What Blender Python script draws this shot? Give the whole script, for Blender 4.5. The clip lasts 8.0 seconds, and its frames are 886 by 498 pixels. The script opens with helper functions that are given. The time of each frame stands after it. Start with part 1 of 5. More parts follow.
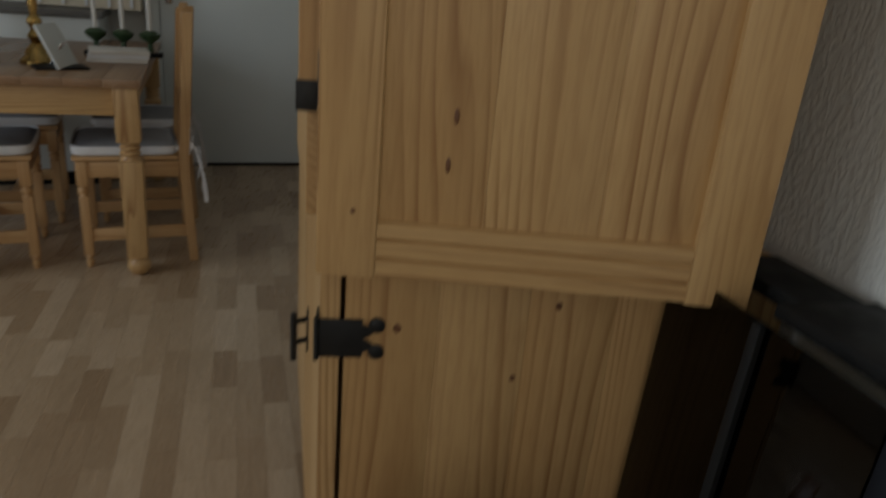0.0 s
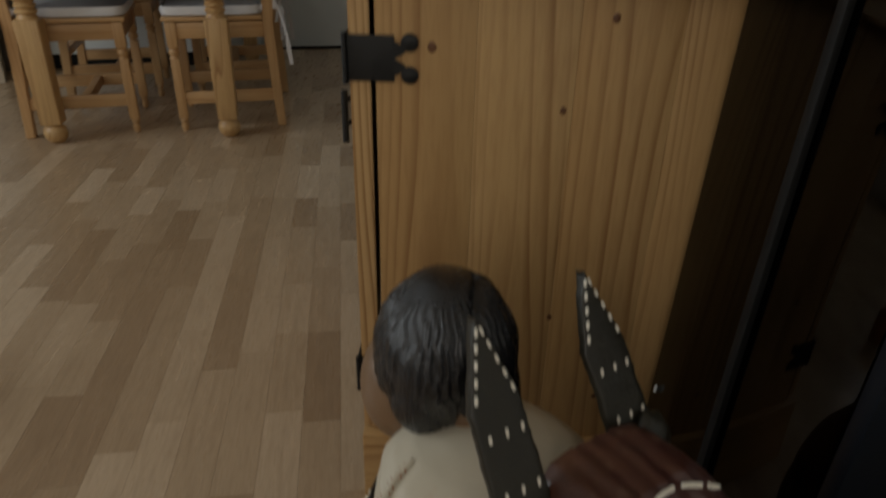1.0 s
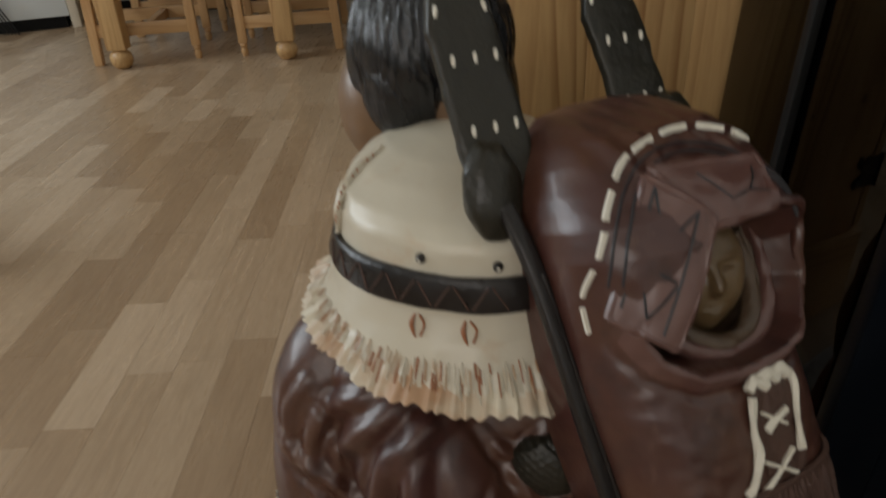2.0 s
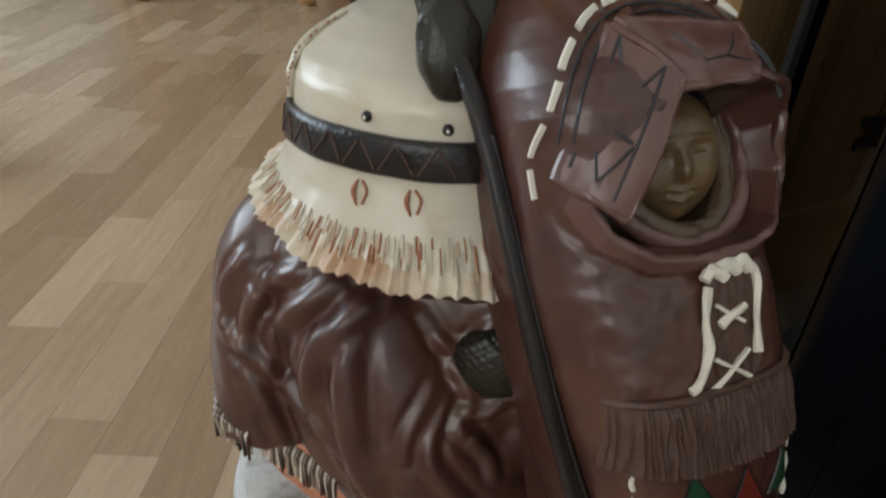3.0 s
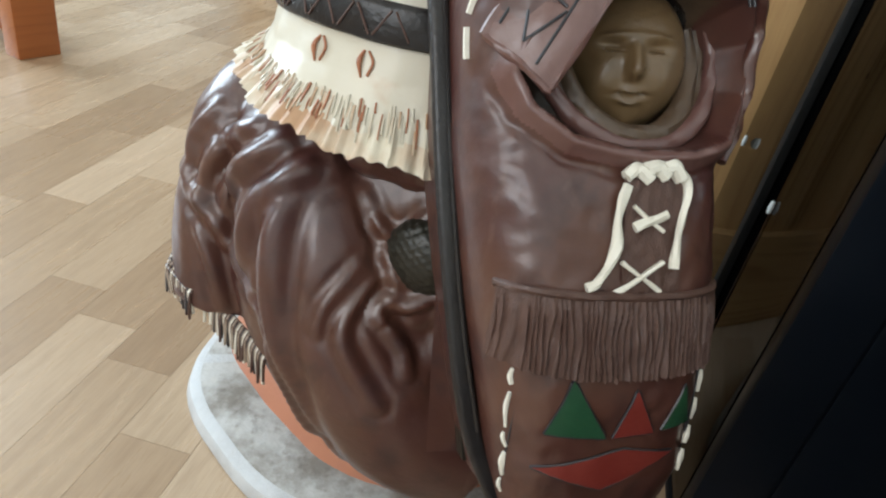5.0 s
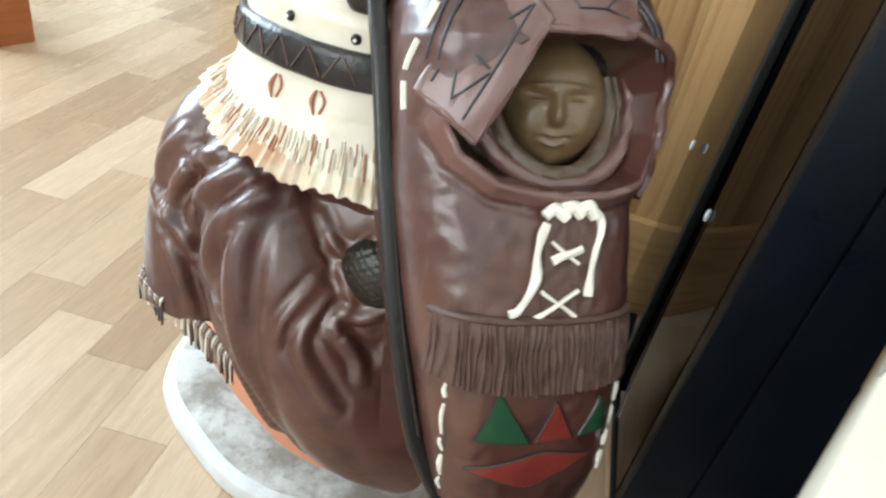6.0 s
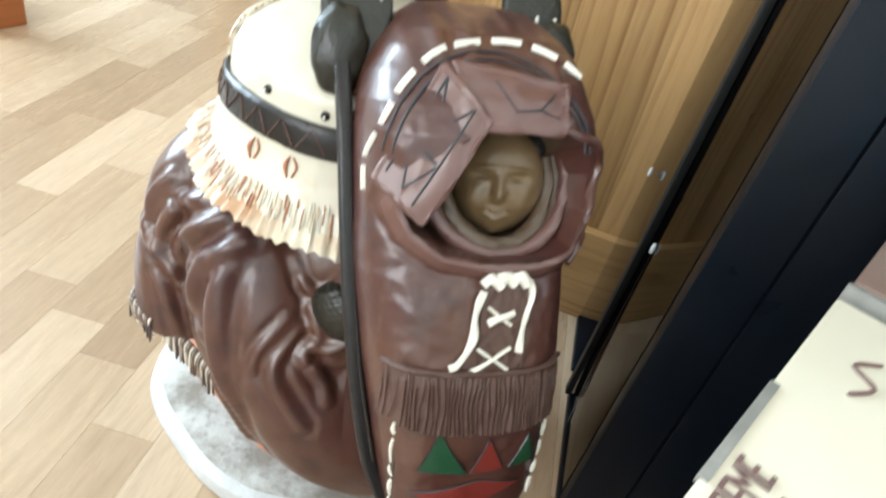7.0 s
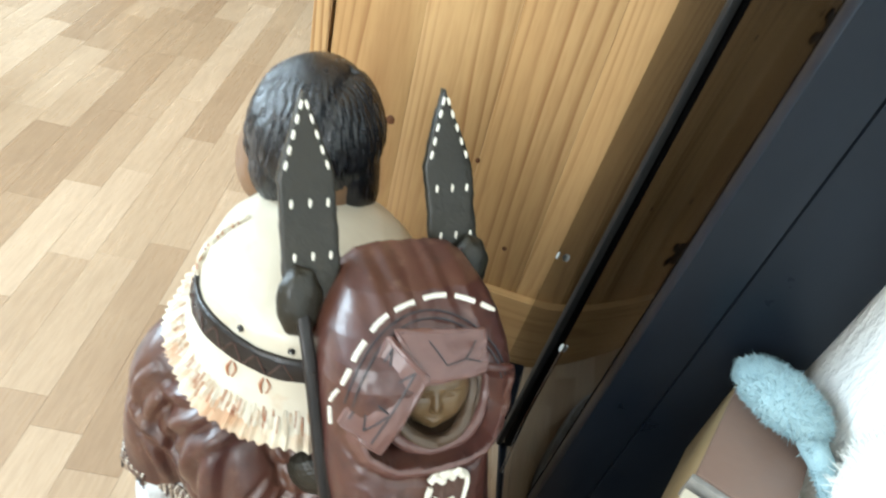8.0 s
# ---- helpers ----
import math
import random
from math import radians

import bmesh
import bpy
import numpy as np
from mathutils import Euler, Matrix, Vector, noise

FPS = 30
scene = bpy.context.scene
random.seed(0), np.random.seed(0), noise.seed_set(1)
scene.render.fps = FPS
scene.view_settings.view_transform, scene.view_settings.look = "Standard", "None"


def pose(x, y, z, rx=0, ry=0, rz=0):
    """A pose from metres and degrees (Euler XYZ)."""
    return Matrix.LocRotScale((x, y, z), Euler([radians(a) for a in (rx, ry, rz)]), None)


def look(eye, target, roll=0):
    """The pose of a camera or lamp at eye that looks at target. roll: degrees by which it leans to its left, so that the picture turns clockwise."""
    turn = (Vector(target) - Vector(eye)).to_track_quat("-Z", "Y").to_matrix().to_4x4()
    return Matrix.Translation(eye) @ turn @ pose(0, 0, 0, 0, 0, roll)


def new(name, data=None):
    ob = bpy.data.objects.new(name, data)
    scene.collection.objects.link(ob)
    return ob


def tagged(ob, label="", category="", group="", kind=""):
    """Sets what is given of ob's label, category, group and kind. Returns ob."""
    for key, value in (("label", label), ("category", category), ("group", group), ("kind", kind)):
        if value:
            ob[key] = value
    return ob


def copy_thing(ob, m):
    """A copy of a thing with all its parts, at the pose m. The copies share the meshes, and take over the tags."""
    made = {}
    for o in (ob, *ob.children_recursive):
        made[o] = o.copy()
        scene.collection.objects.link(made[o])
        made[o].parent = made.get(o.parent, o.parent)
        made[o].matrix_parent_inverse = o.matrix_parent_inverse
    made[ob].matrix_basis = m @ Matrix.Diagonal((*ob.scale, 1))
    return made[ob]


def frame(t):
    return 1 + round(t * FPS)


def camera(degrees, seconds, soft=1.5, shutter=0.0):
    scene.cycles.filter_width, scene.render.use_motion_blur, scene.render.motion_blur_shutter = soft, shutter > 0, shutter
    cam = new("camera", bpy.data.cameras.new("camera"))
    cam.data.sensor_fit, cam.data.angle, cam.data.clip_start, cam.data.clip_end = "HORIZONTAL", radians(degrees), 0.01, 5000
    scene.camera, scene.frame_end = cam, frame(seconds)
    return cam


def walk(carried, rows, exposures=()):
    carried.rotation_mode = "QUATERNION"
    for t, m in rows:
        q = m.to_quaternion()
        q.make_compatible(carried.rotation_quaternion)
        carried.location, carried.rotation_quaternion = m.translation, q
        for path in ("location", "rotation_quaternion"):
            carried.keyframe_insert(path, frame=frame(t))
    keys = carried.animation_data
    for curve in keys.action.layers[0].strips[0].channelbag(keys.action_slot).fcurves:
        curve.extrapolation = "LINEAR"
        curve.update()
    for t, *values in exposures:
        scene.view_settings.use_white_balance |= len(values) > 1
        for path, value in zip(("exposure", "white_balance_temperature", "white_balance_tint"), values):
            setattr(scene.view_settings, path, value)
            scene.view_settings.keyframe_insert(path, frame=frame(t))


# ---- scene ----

cam = camera(66.0, 8.0, soft=2.2, shutter=0.5)
PATH = [
    (0, (0.01, -0.785, 1.143), (0.271, 1.071, 0.445), 5.0),
    (0.5, (0.041, -0.821, 1.042), (0.111, 0.982, 0.18), 0.8),
    (1, (0.106, -0.815, 0.895), (0.067, 0.959, -0.028), 1.3),
    (1.5, (0.145, -0.832, 0.776), (-0.063, 0.894, -0.212), -1.7),
    (2, (0.186, -0.847, 0.648), (-0.08, 0.881, -0.323), -2.5),
    (2.2, (0.197, -0.842, 0.616), (-0.034, 0.898, -0.344), -1.9),
    (3.3, (0.237, -0.851, 0.553), (-0.108, 0.82, -0.49), 4.2),
    (3.5, (0.246, -0.863, 0.53), (-0.133, 0.837, -0.453), 5.9),
    (4, (0.283, -0.867, 0.512), (-0.175, 0.818, -0.463), 7.3),
    (4.2, (0.298, -0.866, 0.509), (-0.19, 0.798, -0.487), 7.0),
    (5.3, (0.323, -0.851, 0.509), (-0.188, 0.797, -0.504), 11.0),
    (5.5, (0.324, -0.852, 0.523), (-0.167, 0.792, -0.505), 10.6),
    (6, (0.345, -0.864, 0.561), (-0.102, 0.765, -0.509), 11.3),
    (6.5, (0.354, -0.876, 0.602), (-0.046, 0.74, -0.507), 14.9),
    (7, (0.359, -0.874, 0.647), (-0.027, 0.717, -0.502), 14.0),
    (7.5, (0.35, -0.854, 0.773), (0.109, 0.748, -0.4), 14.8),
    (8, (0.29, -0.85, 0.887), (0.174, 0.694, -0.379), 15.6),
]

EXPOSURES = [(0, -1.06, 6700, 10), (0.5, -1.03, 7200, 12), (1.0, -0.89, 7200, 12), (1.5, -0.46, 7100, 12), (2.2, -0.22, 6800, 11), (3.3, 0.37, 6300, 8), (4.2, 0.75, 6200, 7), (5.3, 1.23, 6000, 5), (6.5, 1.79, 5950, 3), (8.0, 1.77, 5950, 3)]
walk(cam, [(t, look(eye, target, roll)) for t, eye, target, roll in PATH], EXPOSURES)

# ---- light ----
world = bpy.data.worlds.new("sky")
scene.world = world
world.use_nodes = True
sky = world.node_tree.nodes.new("ShaderNodeTexSky")
sky.sky_type, sky.sun_disc = "NISHITA", False
sky.sun_elevation, sky.sun_rotation = radians(40), radians(200)
world.node_tree.nodes["Background"].inputs["Strength"].default_value = 0.1
world.node_tree.links.new(sky.outputs[0], world.node_tree.nodes["Background"].inputs[0])


def window_light(name, m, width, height, watts, colour):
    lamp = bpy.data.lights.new(name, "AREA")
    lamp.shape, lamp.size, lamp.size_y, lamp.energy, lamp.color = "RECTANGLE", width, height, watts, colour
    ob = new(name, lamp)
    ob.matrix_world = m
    return ob


window_light("daylight_south", look((-0.75, -2.96, 1.6), (-0.75, 0, 1.0)), 2.1, 1.5, 20, (1.0, 0.95, 0.88))
window_light("daylight_west", look((-3.36, 0.0, 1.55), (0, 0, 1.2)), 2.2, 1.4, 72, (0.80, 0.91, 1.0))


# ---- materials ----
def mat(name, rough=0.5, metal=0.0, spec=0.5, coat=0.0):
    m = bpy.data.materials.new(name)
    m.use_nodes = True
    b = m.node_tree.nodes["Principled BSDF"]
    b.inputs["Roughness"].default_value, b.inputs["Metallic"].default_value = rough, metal
    b.inputs["Specular IOR Level"].default_value, b.inputs["Coat Weight"].default_value = spec, coat
    return m, m.node_tree.nodes, m.node_tree.links, b


def ramp(nodes, links, fac, stops):
    r = nodes.new("ShaderNodeValToRGB")
    while len(r.color_ramp.elements) < len(stops):
        r.color_ramp.elements.new(0.5)
    for e, (at, c) in zip(r.color_ramp.elements, stops):
        e.position, e.color = at, (*c, 1)
    links.new(fac, r.inputs[0])
    return r.outputs[0]


def coords(nodes, links, scale=(1, 1, 1), turn=(0, 0, 0), random_shift=False):
    tc, mp = nodes.new("ShaderNodeTexCoord"), nodes.new("ShaderNodeMapping")
    mp.inputs["Scale"].default_value, mp.inputs["Rotation"].default_value = scale, [radians(a) for a in turn]
    links.new(tc.outputs["Object"], mp.inputs["Vector"])
    if random_shift:
        oi, mul, com = nodes.new("ShaderNodeObjectInfo"), nodes.new("ShaderNodeMath"), nodes.new("ShaderNodeCombineXYZ")
        mul.operation = "MULTIPLY"
        mul.inputs[1].default_value = 9.0
        links.new(oi.outputs["Random"], mul.inputs[0])
        for k in range(3):
            links.new(mul.outputs[0], com.inputs[k])
        links.new(com.outputs[0], mp.inputs["Location"])
    return mp.outputs[0]


def noise_at(nodes, links, vec, scale, detail=4.0, rough=0.55):
    n = nodes.new("ShaderNodeTexNoise")
    n.inputs["Scale"].default_value, n.inputs["Detail"].default_value, n.inputs["Roughness"].default_value = scale, detail, rough
    links.new(vec, n.inputs["Vector"])
    return n.outputs["Fac"]


def mix(nodes, links, fac, a, b, kind="MIX"):
    m = nodes.new("ShaderNodeMix")
    m.data_type, m.blend_type = "RGBA", kind
    for sock, v in ((m.inputs[0], fac), (m.inputs[6], a), (m.inputs[7], b)):
        if isinstance(v, (int, float)):
            sock.default_value = v
        elif isinstance(v, tuple):
            sock.default_value = (*v, 1)
        else:
            links.new(v, sock)
    return m.outputs[2]


def bump(nodes, links, b, height, strength=0.2, distance=0.002):
    n = nodes.new("ShaderNodeBump")
    n.inputs["Strength"].default_value, n.inputs["Distance"].default_value = strength, distance
    links.new(height, n.inputs["Height"])
    links.new(n.outputs[0], b.inputs["Normal"])


def plain(name, a, c, scale=30, rough=0.5, metal=0.0, spec=0.5, rel=0.15, coat=0.0, stretch=(1, 1, 1), dist=0.002):
    """Two close tones mixed by noise at two scales, with fine relief."""
    m, nodes, links, b = mat(name, rough, metal, spec, coat)
    v = coords(nodes, links, stretch)
    n1, n2 = noise_at(nodes, links, v, scale), noise_at(nodes, links, v, scale * 7, 2)
    col = mix(nodes, links, n1, a, c)
    links.new(ramp(nodes, links, n1, [(0.3, (rough * 0.8,) * 3), (0.7, (min(1, rough * 1.25),) * 3)]), b.inputs["Roughness"])
    links.new(col, b.inputs["Base Color"])
    bump(nodes, links, b, n2, rel, dist)
    return m


def pine(name, light=(0.56, 0.36, 0.165), dark=(0.25, 0.110, 0.036), axis="z", bands=15.0, rough=0.38):
    """Varnished pine: growth lines along one axis, fine fibre, warm patches."""
    m, nodes, links, b = mat(name, rough, 0, 0.4)
    long = {"z": (1, 1, 0.085), "x": (0.085, 1, 1), "y": (1, 0.085, 1)}[axis]
    v = coords(nodes, links, long, random_shift=True)
    sep, across, phase, fract = nodes.new("ShaderNodeSeparateXYZ"), nodes.new("ShaderNodeMath"), nodes.new("ShaderNodeMath"), nodes.new("ShaderNodeMath")
    links.new(v, sep.inputs[0])
    across.operation, phase.operation, fract.operation = "ADD", "MULTIPLY_ADD", "FRACT"
    first, second = {"z": (0, 1), "x": (2, 1), "y": (0, 2)}[axis]
    links.new(sep.outputs[first], across.inputs[0])
    links.new(sep.outputs[second], across.inputs[1])
    swell = nodes.new("ShaderNodeMath")
    swell.operation = "MULTIPLY"
    swell.inputs[1].default_value = bands * 0.75
    links.new(noise_at(nodes, links, v, 7.0, 2.0, 0.45), swell.inputs[0])
    links.new(across.outputs[0], phase.inputs[0])
    phase.inputs[1].default_value = bands * 4.0
    links.new(swell.outputs[0], phase.inputs[2])
    links.new(phase.outputs[0], fract.inputs[0])
    line = ramp(nodes, links, fract.outputs[0], [(0.0, (0, 0, 0)), (0.50, (0.10,) * 3), (0.82, (0.75,) * 3), (0.90, (0.95,) * 3), (1.0, (0.0,) * 3)])
    fibre = noise_at(nodes, links, v, 190.0, 3.0)
    patch = noise_at(nodes, links, v, 4.0, 2.0)
    uneven = ramp(nodes, links, noise_at(nodes, links, v, 15.0, 2.0), [(0.36, (0.10,) * 3), (0.66, (0.90,) * 3)])
    strength = mix(nodes, links, 1.0, line, uneven, "MULTIPLY")
    col = mix(nodes, links, ramp(nodes, links, patch, [(0.38, (0, 0, 0)), (0.70, (0.8,) * 3)]), light, (light[0] * 0.80, light[1] * 0.72, light[2] * 0.62))
    col = mix(nodes, links, strength, col, dark)
    col = mix(nodes, links, ramp(nodes, links, fibre, [(0.45, (0, 0, 0)), (0.8, (0.30,) * 3)]), col, dark)
    links.new(col, b.inputs["Base Color"])
    links.new(ramp(nodes, links, patch, [(0.3, (rough * 0.8,) * 3), (0.7, (rough * 1.25,) * 3)]), b.inputs["Roughness"])
    bump(nodes, links, b, fibre, 0.12, 0.001)
    return m


PINE = pine("pine_upright")
PINE_X = pine("pine_crosswise", axis="x")
PINE_Y = pine("pine_lengthwise", axis="y")
PINE_PALE = pine("pine_pale", (0.56, 0.35, 0.17), (0.40, 0.21, 0.085), bands=10)
PINE_PALE_X = pine("pine_pale_crosswise", (0.56, 0.35, 0.17), (0.40, 0.21, 0.085), axis="x", bands=10)
TABLE_TOP = pine("pine_tabletop", (0.30, 0.18, 0.10), (0.18, 0.09, 0.045), axis="y", bands=9, rough=0.3)
RED_WOOD = pine("reddish_wood", (0.36, 0.13, 0.045), (0.20, 0.06, 0.02), axis="x", bands=8, rough=0.3)
KNOT = plain("pine_knot", (0.10, 0.035, 0.012), (0.17, 0.07, 0.025), 120, 0.45)
IRON = plain("black_iron", (0.012, 0.013, 0.014), (0.03, 0.03, 0.03), 60, 0.5, 0.6, rel=0.3)
BLACK = plain("black_lacquer", (0.004, 0.006, 0.010), (0.008, 0.011, 0.016), 14, 0.34, spec=0.16, rel=0.05)
BLACK_MATT = plain("black_matt", (0.005, 0.005, 0.005), (0.010, 0.010, 0.010), 20, 0.55, spec=0.15, rel=0.1)
PLASTER = plain("white_plaster", (0.66, 0.65, 0.61), (0.74, 0.73, 0.69), 6, 0.9, spec=0.2, rel=0.1)
WHITE_PAINT = plain("white_paint", (0.62, 0.66, 0.66), (0.70, 0.73, 0.72), 4, 0.45, rel=0.05)
CREAM_PAINT = plain("cream_paint", (0.60, 0.52, 0.40), (0.68, 0.60, 0.47), 5, 0.6, rel=0.05)
GREY_PAINT = plain("grey_furniture", (0.10, 0.10, 0.095), (0.16, 0.15, 0.14), 5, 0.5)
MAUVE = plain("mauve_cloth", (0.16, 0.12, 0.14), (0.25, 0.19, 0.21), 12, 0.9)
CUSHION = plain("grey_blue_cloth", (0.20, 0.21, 0.24), (0.44, 0.45, 0.47), 9, 0.95, rel=0.4)
PIPING = plain("white_cloth", (0.68, 0.69, 0.72), (0.78, 0.78, 0.79), 30, 0.95, rel=0.3)
BRASS = plain("brass", (0.42, 0.27, 0.09), (0.55, 0.36, 0.13), 30, 0.25, 1.0)
CHROME = plain("chrome", (0.7, 0.7, 0.7), (0.8, 0.8, 0.8), 20, 0.15, 1.0)
GREEN_LEAF = plain("dark_foliage", (0.015, 0.04, 0.015), (0.04, 0.08, 0.03), 60, 0.6)
PINK = plain("pink_petal", (0.40, 0.09, 0.11), (0.55, 0.16, 0.17), 40, 0.7)
PAPER = plain("paper", (0.66, 0.64, 0.60), (0.74, 0.72, 0.68), 10, 0.7)
CREAM_CARD = plain("cream_card", (0.52, 0.47, 0.36), (0.60, 0.55, 0.45), 9, 0.5, rel=0.05)
BROWN_CARD = plain("brown_card", (0.14, 0.09, 0.07), (0.20, 0.135, 0.105), 14, 0.45, rel=0.1)
TAN_CARD = plain("tan_card", (0.38, 0.28, 0.14), (0.46, 0.35, 0.20), 20, 0.7)
INK = plain("brown_ink", (0.10, 0.055, 0.05), (0.16, 0.09, 0.08), 200, 0.7)
SILVER = plain("grey_tape", (0.16, 0.155, 0.14), (0.30, 0.29, 0.27), 90, 0.4, 0.2)
FUR_BLUE = plain("pale_blue_fur", (0.22, 0.34, 0.38), (0.36, 0.49, 0.52), 60, 0.95, rel=0.5)
FUR_WHITE = plain("white_fur", (0.70, 0.69, 0.63), (0.80, 0.79, 0.74), 40, 0.95, rel=0.5)
BEADS = plain("floor_joint", (0.16, 0.11, 0.07), (0.20, 0.14, 0.09), 20, 0.6)
GLASS_DARK = plain("dark_vase_glass", (0.008, 0.02, 0.012), (0.012, 0.03, 0.018), 10, 0.08, rel=0.0)

# rough plaster with combed dabs
m, nodes, links, b = mat("dabbed_plaster", 0.9, 0, 0.2)
v = coords(nodes, links, (1, 1, 0.55))
n1, n2 = noise_at(nodes, links, v, 120, 3, 0.5), noise_at(nodes, links, v, 5, 2)
links.new(mix(nodes, links, n2, (0.76, 0.76, 0.73), (0.84, 0.84, 0.81)), b.inputs["Base Color"])
bump(nodes, links, b, ramp(nodes, links, n1, [(0.42, (0, 0, 0)), (0.62, (1, 1, 1))]), 0.35, 0.003)
DABBED = m

# smoked glass: a tinted pane with a sharp sheen
m, nodes, links, b = mat("smoked_glass", 0.05)
tr, gl, fr, mx = (nodes.new("ShaderNode" + k) for k in ("BsdfTransparent", "BsdfGlossy", "Fresnel", "MixShader"))
tr.inputs[0].default_value = (0.15, 0.14, 0.12, 1)
gl.inputs["Roughness"].default_value = 0.03
fr.inputs[0].default_value = 1.38
links.new(fr.outputs[0], mx.inputs[0])
links.new(tr.outputs[0], mx.inputs[1])
links.new(gl.outputs[0], mx.inputs[2])
links.new(mx.outputs[0], nodes["Material Output"].inputs[0])
SMOKED = m

m, nodes, links, b = mat("window_glass", 0.02)
tr = nodes.new("ShaderNodeBsdfTransparent")
links.new(tr.outputs[0], nodes["Material Output"].inputs[0])
PANE = m


# laminate: each strip takes its own tone
def laminate(name, per_island):
    m, nodes, links, b = mat(name, 0.30, 0, 0.5)
    v = coords(nodes, links, (14, 1.0, 1), (0, 0, -9.5))
    if per_island:
        rnd = nodes.new("ShaderNodeNewGeometry").outputs["Random Per Island"]
    else:
        rnd = nodes.new("ShaderNodeObjectInfo").outputs["Random"]
    tone = ramp(nodes, links, rnd, [(0.0, (0.33, 0.222, 0.134)), (0.35, (0.40, 0.282, 0.178)), (0.7, (0.465, 0.342, 0.226)), (1.0, (0.545, 0.415, 0.288))])
    shift = nodes.new("ShaderNodeVectorMath")
    shift.operation = "ADD"
    com = nodes.new("ShaderNodeCombineXYZ")
    mul = nodes.new("ShaderNodeMath")
    mul.operation = "MULTIPLY"
    mul.inputs[1].default_value = 37.0
    links.new(rnd, mul.inputs[0])
    links.new(mul.outputs[0], com.inputs[0])
    links.new(mul.outputs[0], com.inputs[1])
    links.new(v, shift.inputs[0])
    links.new(com.outputs[0], shift.inputs[1])
    grain = noise_at(nodes, links, shift.outputs[0], 7, 5, 0.6)
    fine = noise_at(nodes, links, shift.outputs[0], 34, 2, 0.6)
    col = mix(nodes, links, ramp(nodes, links, grain, [(0.38, (0, 0, 0)), (0.72, (0.75,) * 3)]), tone, (0.74, 0.70, 0.66), "MULTIPLY")
    col = mix(nodes, links, ramp(nodes, links, fine, [(0.45, (0, 0, 0)), (0.75, (0.35,) * 3)]), col, (0.7, 0.66, 0.62), "MULTIPLY")
    links.new(col, b.inputs["Base Color"])
    links.new(ramp(nodes, links, grain, [(0.3, (0.24,) * 3), (0.7, (0.36,) * 3)]), b.inputs["Roughness"])
    bump(nodes, links, b, fine, 0.05, 0.0005)
    return m


LAMINATE, LAMINATE_FAR = laminate("laminate_strip", False), laminate("laminate_far", True)

# painted resin of the statue
m, nodes, links, b = mat("resin_brown", 0.30, 0, 0.6, 0.15)
v = coords(nodes, links)
n1, n2, n3, n4 = noise_at(nodes, links, v, 11, 3), noise_at(nodes, links, v, 36, 4), noise_at(nodes, links, v, 130, 3), noise_at(nodes, links, coords(nodes, links, (1, 1, 0.3), (20, 0, 30)), 60, 3)
col = mix(nodes, links, ramp(nodes, links, n1, [(0.35, (0, 0, 0)), (0.65, (1, 1, 1))]), (0.056, 0.019, 0.016), (0.086, 0.036, 0.023))
col = mix(nodes, links, ramp(nodes, links, n2, [(0.52, (0, 0, 0)), (0.72, (0.7,) * 3)]), col, (0.030, 0.012, 0.011))
col = mix(nodes, links, ramp(nodes, links, n4, [(0.60, (0, 0, 0)), (0.76, (0.5,) * 3)]), col, (0.16, 0.10, 0.075))
links.new(col, b.inputs["Base Color"])
links.new(ramp(nodes, links, n2, [(0.3, (0.28,) * 3), (0.7, (0.46,) * 3)]), b.inputs["Roughness"])
bump(nodes, links, b, n3, 0.16, 0.002)
RESIN_BROWN = m
RESIN_TAN = plain("resin_flap_brown", (0.085, 0.036, 0.030), (0.150, 0.078, 0.066), 26, 0.33, spec=0.6, rel=0.15, coat=0.1)
RESIN_FRINGE = plain("resin_dull_brown", (0.05, 0.024, 0.018), (0.10, 0.052, 0.038), 60, 0.55, rel=0.4, stretch=(3, 3, 0.4))
RESIN_BLACK = plain("resin_black", (0.007, 0.006, 0.006), (0.020, 0.016, 0.015), 30, 0.32, spec=0.4, rel=0.3)
RESIN_OLIVE = plain("resin_dark_olive", (0.011, 0.010, 0.007), (0.028, 0.025, 0.017), 34, 0.36, spec=0.4, rel=0.35)
RESIN_HAIR = plain("resin_hair", (0.003, 0.003, 0.004), (0.009, 0.010, 0.013), 40, 0.24, spec=0.50, rel=0.6, coat=0.22, stretch=(3, 3, 0.35))
RESIN_SKIN = plain("resin_skin", (0.15, 0.085, 0.045), (0.21, 0.125, 0.07), 24, 0.40, rel=0.15)
RESIN_FACE = plain("resin_gilt_brown", (0.085, 0.050, 0.022), (0.17, 0.110, 0.054), 26, 0.30, rel=0.2)
RESIN_HOOD_LINING = plain("resin_olive_brown", (0.06, 0.038, 0.023), (0.10, 0.065, 0.04), 30, 0.42, rel=0.2)
RESIN_WHITE = plain("resin_white", (0.66, 0.62, 0.52), (0.78, 0.75, 0.66), 120, 0.5, rel=0.3)
RESIN_GREEN = plain("resin_green", (0.010, 0.045, 0.020), (0.022, 0.075, 0.032), 50, 0.4)
RESIN_RED = plain("resin_red", (0.13, 0.016, 0.012), (0.19, 0.03, 0.020), 50, 0.4)
RESIN_EARTH = plain("resin_terracotta", (0.30, 0.10, 0.045), (0.40, 0.155, 0.075), 30, 0.6, rel=0.2)
m, nodes, links, b = mat("resin_stone", 0.6, 0, 0.4)
v = coords(nodes, links)
n1, n2 = noise_at(nodes, links, v, 16, 5, 0.65), noise_at(nodes, links, v, 90, 4)
col = mix(nodes, links, ramp(nodes, links, n1, [(0.40, (0, 0, 0)), (0.60, (1, 1, 1))]), (0.22, 0.195, 0.165), (0.46, 0.445, 0.42))
